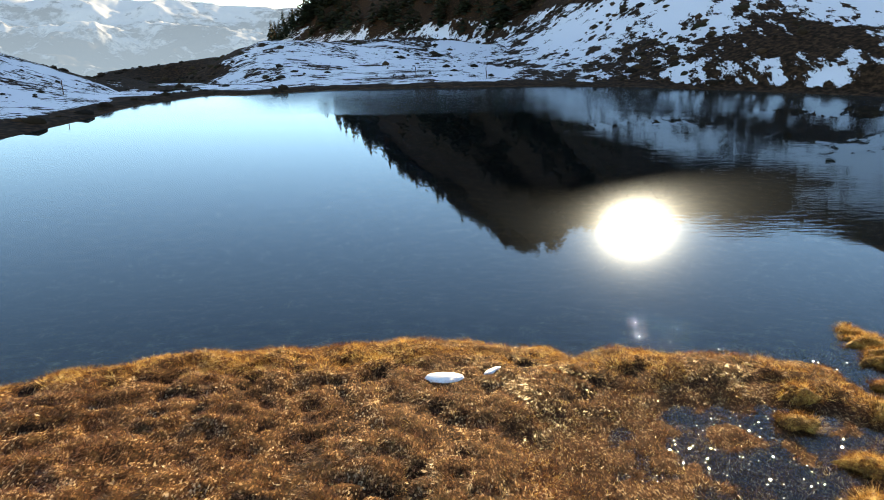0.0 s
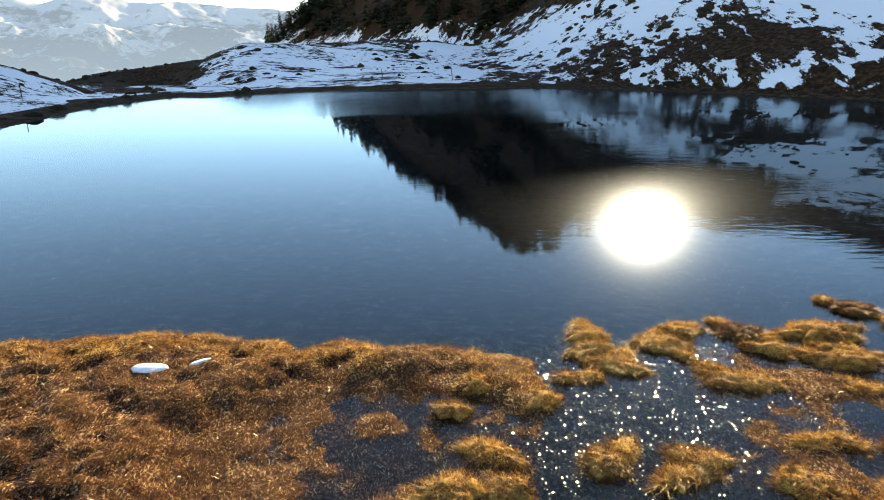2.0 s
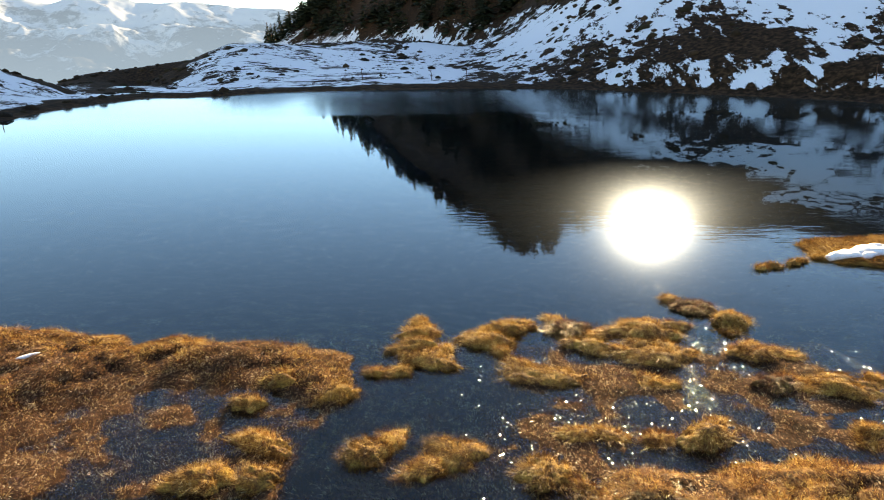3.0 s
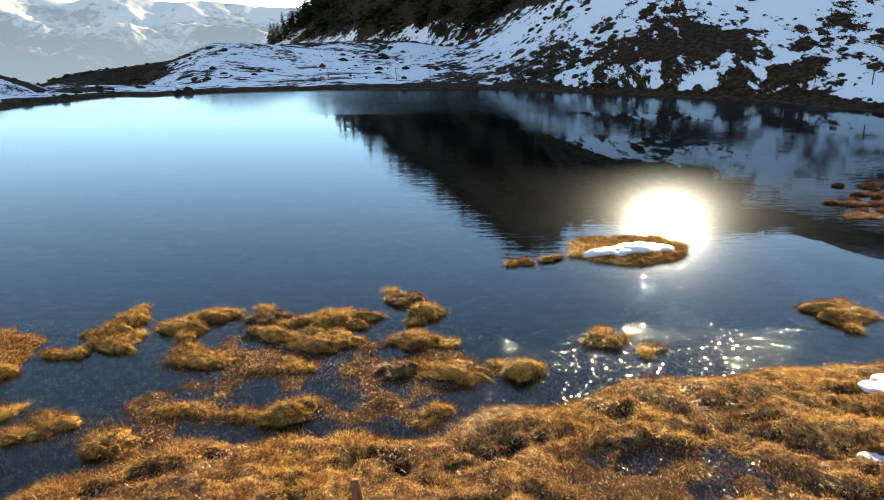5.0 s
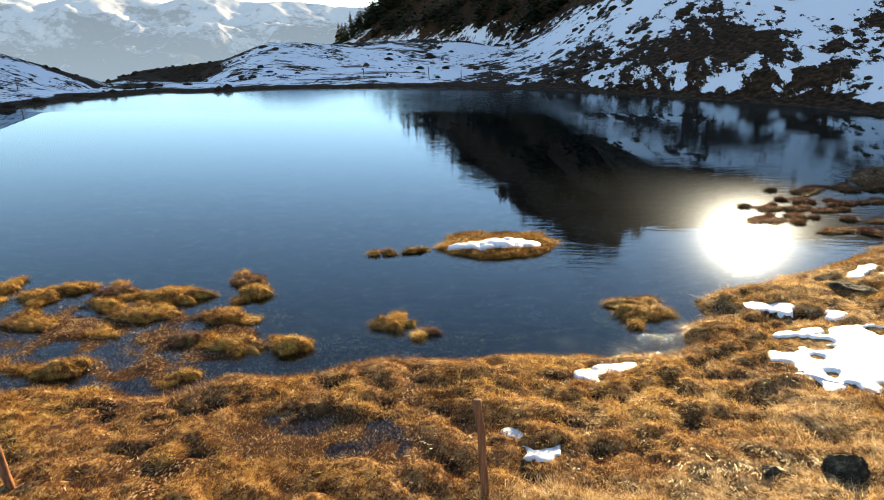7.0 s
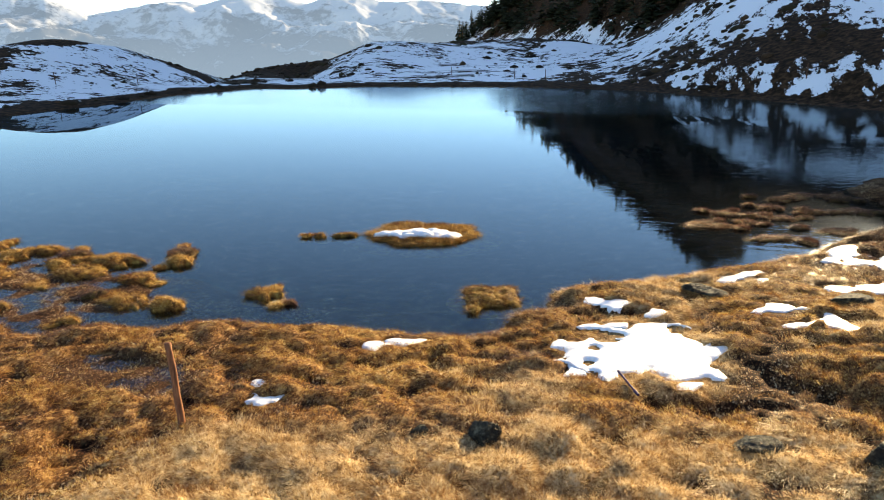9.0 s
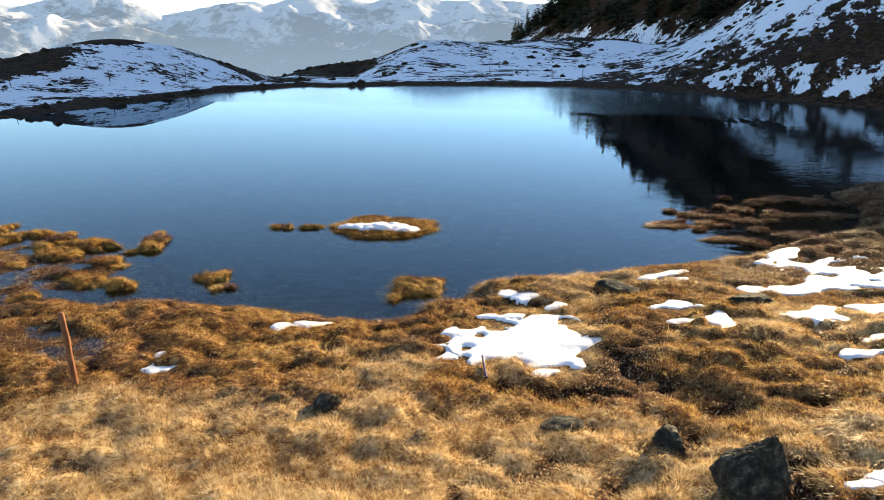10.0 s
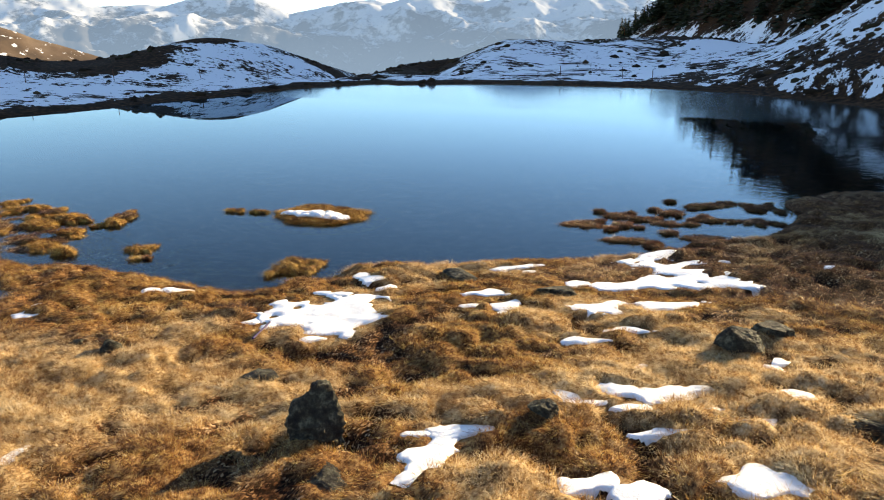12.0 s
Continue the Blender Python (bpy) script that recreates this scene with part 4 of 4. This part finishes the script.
stake = new("wooden_stake", stake_mesh(1.15, 0.047, 1.0))
stake.matrix_world = pose(18.43, 4.42, height_at(18.43, 4.42), -3, -2.5, 0)
tagged(stake, "weathered reddish-brown wooden stake leaning in boggy grass", "post", "stakes round the lake")
second = new("wooden_stake", stake_mesh(0.95, 0.05, 4.0))
second.matrix_world = pose(12.95, 4.0, height_at(12.95, 4.0), -4, -14, 0)
tagged(second, "weathered wooden stake leaning strongly in boggy grass", "post", "stakes round the lake")

# ---- tussocks in the shallows ----
TUSSOCKS = [(7.19, 10.5, 0.44, 0.3), (7.03, 9.85, 0.47, 0.26), (7.48, 9.38, 0.57, 0.33), (6.94, 9.0, 0.28, 0.18), (8.86, 10.7, 0.44, 0.3), (8.36, 10.16, 0.58, 0.38), (9.93, 10.55, 0.46, 0.35), (10.06, 9.88, 0.49, 0.25),
            (11.25, 10.5, 0.78, 0.4), (11.26, 9.62, 0.72, 0.46), (12.49, 11.55, 0.44, 0.42), (12.95, 10.9, 0.36, 0.36), (12.82, 9.6, 0.45, 0.34), (9.25, 8.82, 0.68, 0.3), (12.7, 8.5, 0.33, 0.28), (13.68, 8.42, 0.54, 0.44),
            (11.13, 7.08, 0.45, 0.3), (6.68, 6.74, 0.33, 0.32), (7.86, 6.7, 0.39, 0.34), (8.98, 6.32, 0.38, 0.34), (5.31, 6.93, 0.5, 0.25), (4.67, 6.16, 0.48, 0.3), (5.44, 6.2, 0.33, 0.23), (4.77, 8.02, 0.34, 0.23),
            (5.12, 8.66, 0.35, 0.24), (6.06, 8.28, 0.31, 0.3), (11.05, 8.48, 0.24, 0.14), (13.37, 7.2, 0.26, 0.16), (9.9, 7.14, 0.28, 0.16), (16.2, 9.6, 0.4, 0.27), (20.93, 10.95, 0.78, 0.66), (15.12, 14.0, 0.28, 0.16),
            (14.68, 8.42, 0.36, 0.26), (16.95, 9.4, 0.22, 0.12), (25.35, 18.35, 0.74, 0.5), (25.85, 19.8, 0.55, 0.4), (27.42, 19.7, 0.6, 0.34), (26.47, 18.7, 0.27, 0.2), (26.9, 17.3, 0.72, 0.34), (28.67, 18.5, 0.85, 0.45),
            (28.0, 22.6, 1.2, 0.4), (29.3, 23.2, 0.8, 0.4), (28.5, 20.7, 0.5, 0.28), (29.6, 21.3, 0.5, 0.3), (27.2, 21.1, 0.42, 0.24), (15.75, 14.25, 0.4, 0.13)]


def tussock_height(x, y, rx, ry, h, turn, seed, ragged=0.72):
    """The mound's height over the water at offsets x, y."""
    c, s = math.cos(turn), math.sin(turn)
    u, v = (x * c + y * s) / rx, (-x * s + y * c) / ry
    a = np.arctan2(v, u)
    edge = 1 + ragged * fbm(np.cos(a) * 1.3 + seed, np.sin(a) * 1.3, 0.6, 5, 131, 0.7)
    r = np.hypot(u, v) / edge
    dome = h * np.power(np.clip(1 - np.power(r, 2.6), 0, 1), 0.55)
    return np.where(r < 1, dome * (0.45 + 0.6 * fbm(x + seed * 7, y, 0.4, 3, 137) + 0.85 * hummocks(x + seed * 7, y, 0.21, 139)), -0.12 * np.clip((r - 1) * 8, 0, 1)), r


def tussock(x, y, rx, ry, h, seed, mat, label, name="grass_tussock", turn=0.0, blade=0.09, group="tussocks in the shallows", ragged=0.72):
    rng = np.random.default_rng(seed + 500)
    top = thing(name, x, y, 0, label, "tussock", group)
    rr = np.linspace(0, 1.5, 20)
    aa = np.linspace(0, 2 * np.pi, 44, endpoint=False)
    R, A = np.meshgrid(rr, aa, indexing="ij")
    u, v = R * np.cos(A) * rx, R * np.sin(A) * ry
    c, s = math.cos(turn), math.sin(turn)
    X, Y = u * c - v * s, u * s + v * c
    Z, _ = tussock_height(X, Y, rx, ry, h, turn, seed, ragged)
    n, m = R.shape
    i, j = np.meshgrid(np.arange(n - 1), np.arange(m), indexing="ij")
    j2 = (j + 1) % m
    faces = np.stack([(i * m + j).ravel(), ((i + 1) * m + j).ravel(), ((i + 1) * m + j2).ravel(), (i * m + j2).ravel()], 1)
    child("mound", mesh_from("mound", np.stack([X.ravel(), Y.ravel(), Z.ravel()], 1), faces, DARK_PEAT if mat is RUST else PEAT), top, "dark wet peat mound" if mat is RUST else "golden-brown moss mound")
    count = int(rx * ry * 3.1 * 1700) + 160
    px, py = rng.uniform(-1.4, 1.4, count) * rx, rng.uniform(-1.4, 1.4, count) * ry
    px, py = px * c - py * s, px * s + py * c
    pz, r = tussock_height(px, py, rx, ry, h, turn, seed, ragged)
    clump = smooth(hummocks(px + seed * 7, py, 0.21, 139), 0.25, 0.6)
    ok = (r < 1.03) & (rng.uniform(0, 1, count) < 0.12 + 0.88 * clump)
    px, py, pz, r = px[ok], py[ok], pz[ok], r[ok]
    out = np.stack([px / max(rx, 0.1), py / max(ry, 0.1)], 1) * 0.6
    v1, f1 = tufts(px, py, np.maximum(pz, 0.0), 12, blade * rng.uniform(0.6, 1.5, len(px)), 0.6, 0.0026, rng, (-0.15, -0.2), True)
    v1 = v1.reshape(-1, 3, 3)
    v1[:, 2, :2] += np.repeat(out, 12, 0) * blade
    child("grass", mesh_from("grass", v1.reshape(-1, 3), f1, mat, False), top)
    return top


def peat_material(name, tone):
    m, t, out = material(name)
    pos = place(t)
    a, b = noise_of(t, pos, 7, 5), noise_of(t, pos, 45, 3, 0.7)
    c = noise_of(t, pos, 2.2, 3)
    colour = ramp(t, calc(t, "ADD", calc(t, "MULTIPLY", a, 0.55), calc(t, "ADD", calc(t, "MULTIPLY_ADD", b, 0.7, -0.35), calc(t, "MULTIPLY", c, 0.45))), [(p, tuple(c * tone for c in rgb)) for p, rgb in ((0.3, (0.04, 0.016, 0.006)), (0.45, (0.2, 0.09, 0.022)), (0.6, (0.5, 0.3, 0.06)), (0.75, (0.75, 0.56, 0.18)))])
    principled(t, out, colour, 0.85, bumped(t, calc(t, "ADD", a, b), 0.7, 0.03), 0.3)
    return m


PEAT, DARK_PEAT = peat_material("golden_moss", 0.75), peat_material("wet_peat", 0.25)
for k, (x, y, rx, ry) in enumerate(TUSSOCKS):
    dark = y > 17 or k in (6, 10, 14, 33)
    h = (0.08 + 0.07 * (k * 0.618 % 1.0)) * (0.45 if y > 17 else 1.0)
    tussock(x, y, rx * (0.72 if y > 17 else 0.84), ry * (0.72 if y > 17 else 0.84), h if min(rx, ry) > 0.22 else 0.07, k, RUST if dark else (OLIVE if k % 4 else GOLD),
            "rust-brown sedge tussock standing in icy shallows" if dark else "golden dry grass tussock standing in icy shallows", turn=0.5 * math.sin(k * 2.4) + (0.4 if y > 15 else 0.0), ragged=1.15 if y > 17 else 0.85)
sat = np.random.default_rng(71)
for k, (x, y, rx, ry) in enumerate(TUSSOCKS[:45]):
    for _ in range(3 if y > 17 else 1):
        a = sat.uniform(0, 2 * np.pi)
        px, py, r = x + math.cos(a) * (rx + 0.14), y + math.sin(a) * (ry + 0.1), sat.uniform(0.1, 0.2)
        if shore_distance(np.array([px]), np.array([py]))[0] < -0.1:
            tussock(px, py, r * 1.4, r, 0.06, 200 + k, RUST if y > 17 else GOLD, "small clump of brown sedge standing in icy shallows", turn=a)
tussock(17.78, 15.0, 1.5, 1.15, 0.09, 77, OLIVE, "low golden grass islet in the lake carrying snow", "grass_islet", 0.15, 0.12, "", 0.36)
islet_top = lambda X, Y: tussock_height(X - 17.78, Y - 15.0, 1.5, 1.15, 0.09, 0.15, 77, 0.36)[0]
ISLET_SNOW = [(17.75, 14.78, 0.75, 0.33), (18.45, 14.98, 0.45, 0.26), (17.05, 14.55, 0.4, 0.15)]
snow_patch(ISLET_SNOW, 0.08, "long white snow cap lying on the grass islet", 8.0, islet_top, 0.3)


# ---- grass over the moor ----
def moor_grass(name, mat, count, weight, per, size, wide, seed, label, spread=0.45, simple=False):
    rng = np.random.default_rng(seed)
    x, y = rng.uniform(-9, 36, 640000), rng.uniform(1.9, 24, 640000)
    ok = ((y < 12.5) | (x > 20)) & (y > np.maximum(1.9 + 1.2 * smooth(17 - x, 0, 5), 0.9 * (x - 26.5)))
    x, y = x[ok], y[ok]
    z, sd, side = land(x, y)
    w = weight(x, y, sd) * smooth(sd, 0.02, 0.12) * (side < 0.5)
    hollow = cushion_tops(x, y) * (1 - 0.6 * pool(x, y))
    ok = (rng.uniform(0, 1, len(x)) < w * (0.02 + 0.98 * hollow)) & free_of_snow(x, y)
    x, y, z = x[ok][:count], y[ok][:count], z[ok][:count]
    big = size * (0.6 + 0.7 * vnoise(x * 1.7, y * 1.7, seed)) * rng.uniform(0.8, 1.2, len(x))
    big = big * (1 + 0.35 * np.exp(-np.maximum(shore_distance(x, y), 0) / 0.35))
    v, f = tufts(x, y, z, per, big, spread, wide, rng, simple=simple, hang=cushion_lean(x + 0.25 * fbm(x, y, 0.9, 3, 27), y - 0.25 * fbm(x, y, 0.9, 3, 27), CUSHION, 35))
    tagged(new(name, mesh_from(name, v, f, mat, False)), label, "grass", kind="stuff")


def rust_zone(x, y, sd):
    left = smooth(9.2 - x, 0, 2.5) * smooth(sd + 0.7 * fbm(x, y, 1.2, 3, 155), 0.7, 1.4)
    wide = smooth(fbm(x, y, 1.5, 4, 157), -0.05, 0.3) * 0.85 * smooth(24 - x, -4, 4)
    wave = fbm(x, y, 2.2, 3, 159)
    return np.clip(left + wide + smooth(y - 0.1 * (x - 30) + wave, 11.6, 13.5) * smooth(x, 25, 28), 0, 1) * (1 - 0.7 * wet(x, y))


def gold_zone(x, y, sd):
    return np.clip(1 - 0.96 * straw_zone(x, y, sd) - 0.95 * rust_zone(x, y, sd), 0, 1) * (1 - 0.85 * wet(x, y))


moor_grass("golden_grass", GOLD, 76000, gold_zone, 10, 0.085, 0.0028, 11, "matted golden autumn moor grass", 1.05, True)
moor_grass("rust_sedge", RUST, 52000, rust_zone, 9, 0.082, 0.003, 12, "low rust-brown bog sedge and heather", 1.05, True)
moor_grass("straw_grass", STRAW, 56000, straw_zone, 12, 0.115, 0.0026, 13, "long pale straw grass flattened by snow", 1.1, True)


def flooded_stems(name, mat, count, seed, label):
    rng = np.random.default_rng(seed)
    x, y = rng.uniform(-1, 18, count), rng.uniform(2.8, 10.4, count)
    z, sd, side = land(x, y)
    w = np.where(sd > 0, 1.5 * wet(x, y) + pool(x, y), np.maximum(smooth(-sd, 1.6, 0.1), smooth(14.5 - x, 0, 2) * smooth(x, 5, 7)) * smooth(10.6 - y, 0, 1.2)) * (0.35 + 0.65 * smooth(fbm(x, y, 1.1, 3, 161), -0.2, 0.3))
    ok = rng.uniform(0, 1, len(x)) < w
    x, y, z = x[ok], y[ok], np.maximum(z[ok], -0.03)
    v, f = tufts(x, y, z, 7, rng.uniform(0.035, 0.085, len(x)), 0.9, 0.0055, rng, simple=True)
    tagged(new(name, mesh_from(name, v, f, mat, False)), label, "sedge", kind="stuff")


flooded_stems("flooded_sedge", RUST, 90000, 14, "brown sedge stems standing in shallow ice")
# straw-coloured stems put the look of sunlit blades into the colour
flooded_stems("bleached_sedge", STRAW, 22000, 15, "pale sedge stems, coloured as if sunlit, standing in shallow ice")


# ---- conifers on the far hill ----
def conifer(height, seed):
    rng = np.random.default_rng(seed)
    top = thing("conifer", 0, 0, 0, "dark slender spruce on the snowy ridge", "tree", "spruces on the far hill")
    trunk = bmesh.new()
    bmesh.ops.create_cone(trunk, cap_ends=True, segments=7, radius1=0.02 * height, radius2=0.004 * height, depth=height, matrix=Matrix.Translation((0, 0, height / 2 - 0.3)))
    me = bpy.data.meshes.new("trunk")
    trunk.to_mesh(me)
    trunk.free()
    me.materials.append(WOOD)
    child("trunk", me, top)
    verts, faces = [], []
    levels = 17
    for i in range(levels):
        h = height * (0.07 + 0.92 * i / levels)
        reach = height * 0.24 * (1 - i / levels) ** 0.75 * rng.uniform(0.75, 1.15) + 0.12
        for j in range(8):
            a = rng.uniform(0, 2 * np.pi)
            r = reach * rng.uniform(0.6, 1.15)
            d, s = np.array([np.cos(a), np.sin(a), 0]), np.array([-np.sin(a), np.cos(a), 0])
            base = np.array([0, 0, h + rng.uniform(-0.2, 0.2)])
            droop = np.array([0, 0, -0.35 * r])
            k = len(verts)
            w = 0.26 * r + 0.05
            verts += [base + np.array([0, 0, 0.12 * r]), base + d * r * 0.5 + s * w + droop * 0.35, base + d * r + droop, base + d * r * 0.5 - s * w + droop * 0.35, base + d * r * 0.45 + np.array([0, 0, -0.3 * r])]
            faces += [(k, k + 1, k + 2), (k, k + 2, k + 3), (k + 4, k + 2, k + 1), (k + 4, k + 3, k + 2)]
    child("crown", mesh_from("crown", verts, faces, NEEDLES, False), top)
    return top


def woods():
    rng = np.random.default_rng(31)
    kinds = [conifer(h, 40 + k) for k, h in enumerate((9.0, 7.5, 6.0, 8.2))]
    placed = []
    ridge = [(-69 + 102 * u, 283 + 62 * u) for u in np.sort(rng.uniform(-0.02, 0.75, 74))]
    for k, (rx, ry) in enumerate(ridge):
        off = rng.uniform(-9, 4)
        x, y = rx - 0.52 * off, ry + 0.854 * off
        z = height_at(x, y)
        m = pose(x, y, z - 0.2, rng.uniform(-2, 2), rng.uniform(-2, 2), rng.uniform(0, 360)) @ Matrix.Scale(rng.uniform(0.8, 1.35), 4)
        if k < 4:
            kinds[k].matrix_world = m
        else:
            t = copy_thing(kinds[k % 4], m)
            t.scale = m.to_scale()
    # the rest of the wood, too far and dense to count
    verts, faces = [], []
    src = [o for o in kinds[1].children if o.name.startswith("crown")][0].data
    co = np.empty(len(src.vertices) * 3, np.float32)
    src.vertices.foreach_get("co", co)
    co = co.reshape(-1, 3)[: 5 * 8 * 17].reshape(-1, 5, 3)[::3].reshape(-1, 3)
    tri = np.concatenate([np.arange(len(co) // 5)[:, None] * 5 + np.array([[0, 1, 2]]), np.arange(len(co) // 5)[:, None] * 5 + np.array([[0, 2, 3]])], 0)
    x, y = rng.uniform(-70, 90, 4000), rng.uniform(150, 350, 4000)
    s = (x + 65) * 0.84 + (y - 280) * 0.55
    q = (x + 69) * -0.52 + (y - 283) * 0.854
    ok = (s > 4) & (q < 3) & (fbm(x, y, 25, 3, 171) > 0.02) & (np.degrees(np.arctan2(x - 8, y)) < 11)
    x, y = x[ok][:560], y[ok][:560]
    u, off = rng.uniform(-0.01, 0.8, 170), rng.uniform(-16, 2, 170)
    x, y = np.append(x, -69 + 102 * u - 0.52 * off), np.append(y, 283 + 62 * u + 0.854 * off)
    z = ground_z(x, y)
    for k in range(len(x)):
        c, n = rng.uniform(0.5, 1.15), len(verts)
        a = rng.uniform(0, 6.28)
        rot = np.array([[math.cos(a), -math.sin(a), 0], [math.sin(a), math.cos(a), 0], [0, 0, 1]])
        verts.append(co @ rot.T * c * np.array([1.9, 1.9, 1]) + np.array([x[k], y[k], z[k] - 0.3]))
        faces.append(tri + n * len(co))
    me = mesh_from("woods", np.concatenate(verts), np.concatenate(faces), NEEDLES, False)
    tagged(new("woods", me), "dark stunted conifer wood on a steep far slope", "woods", kind="stuff")


woods()


# ---- heather clumps on the far slopes ----
def heather():
    rng = np.random.default_rng(33)
    x, y = rng.uniform(-90, 110, 60000), rng.uniform(30, 190, 60000)
    z, sd, side = land(x, y)
    cover = snow_cover(x, y, z, sd, side)
    ok = (sd > 0.6) & (side > 0.9) & (rng.uniform(0, 1, len(x)) < np.clip(0.3 - cover * 0.9, 0.0, 0.6) * smooth(fbm(x, y, 5.0, 3, 211), -0.1, 0.25) * (0.45 + 0.55 * smooth(np.arctan2(x - 16, y), 0.0, 0.12))) & (z > -3)
    x, y, z = x[ok][:7000], y[ok][:7000], z[ok][:7000]
    bm = bmesh.new()
    bmesh.ops.create_icosphere(bm, subdivisions=1, radius=1.0)
    co = np.array([v.co[:] for v in bm.verts])
    tri = np.array([[v.index for v in f.verts] for f in bm.faces])
    bm.free()
    verts, faces = [], []
    for k in range(len(x)):
        r = 0.1 + 0.34 * rng.uniform(0, 1) ** 2 * (1 + 0.006 * y[k]) * rng.uniform(0.7, 1.5)
        lump = 1 + 0.5 * (hash2(np.arange(len(co)), k, 7) - 0.5)
        verts.append(co * lump[:, None] * np.array([r * rng.uniform(0.8, 1.3), r, r * rng.uniform(0.45, 0.8)]) + np.array([x[k], y[k], z[k]]))
        faces.append(tri + k * len(co))
    tagged(new("heather", mesh_from("heather", np.concatenate(verts), np.concatenate(faces), HEATHER)), "dark brown heather and juniper clumps between snow", "shrub", kind="stuff")


def heather_material():
    m, t, out = material("dark_heather")
    g = t.nodes.new("ShaderNodeNewGeometry")
    fine = noise_of(t, g.outputs["Position"], 6, 4, 0.7)
    colour = ramp(t, g.outputs["Random Per Island"], [(0.0, (0.02, 0.013, 0.008)), (0.5, (0.055, 0.033, 0.018)), (0.8, (0.042, 0.04, 0.018)), (1.0, (0.11, 0.06, 0.032))])
    principled(t, out, mixed(t, calc(t, "MULTIPLY", fine, 0.7), colour, (0.012, 0.01, 0.007)), 0.9, bumped(t, fine, 1.0, 0.15), 0.1)
    return m


HEATHER = heather_material()
heather()


# ---- far stakes along the shore path ----
thin_stake = stake_mesh(1.25, 0.04, 2.0, wood_material("grey_wood", 0.3))
for x, y in ((-41.4, 43.8), (-46, 36.5), (-37, 52), (-32, 58), (9.0, 77.0), (5.0, 78.5), (33.5, 61.5), (40.5, 53.8), (43, 50.5), (-3, 79)):
    ob = new("wooden_stake", thin_stake)
    ob.matrix_world = pose(x, y, height_at(x, y), 2 * math.sin(x), 3 * math.cos(y), 0)
    tagged(ob, "thin dark wooden stake standing in shore snow", "post", "stakes round the lake")

# ---- the pole lying by the snow ----
def pole_material():
    m, t, out = material("violet_painted_metal")
    scratch = noise_of(t, place(t), 60, 3)
    principled(t, out, mixed(t, scratch, (0.018, 0.01, 0.05), (0.05, 0.03, 0.1)), 0.75, None, 0.3)
    return m


pole_paint = pole_material()
pole = thing("walking_pole", 23.95, 7.16, height_at(23.95, 7.16) + 0.06, "violet walking pole lying in the grass", "walking pole")
pole.rotation_euler = (0, radians(88), math.atan2(-0.6, 0.29))
for name, r1, r2, length, z0 in (("shaft", 0.017, 0.015, 0.62, -0.31), ("grip", 0.024, 0.019, 0.13, 0.31)):
    bm = bmesh.new()
    bmesh.ops.create_cone(bm, cap_ends=True, segments=10, radius1=r1, radius2=r2, depth=length, matrix=Matrix.Translation((0, 0, z0 + length / 2)))
    me = bpy.data.meshes.new(name)
    bm.to_mesh(me)
    bm.free()
    me.materials.append(pole_paint)
    child(name, me, pole)
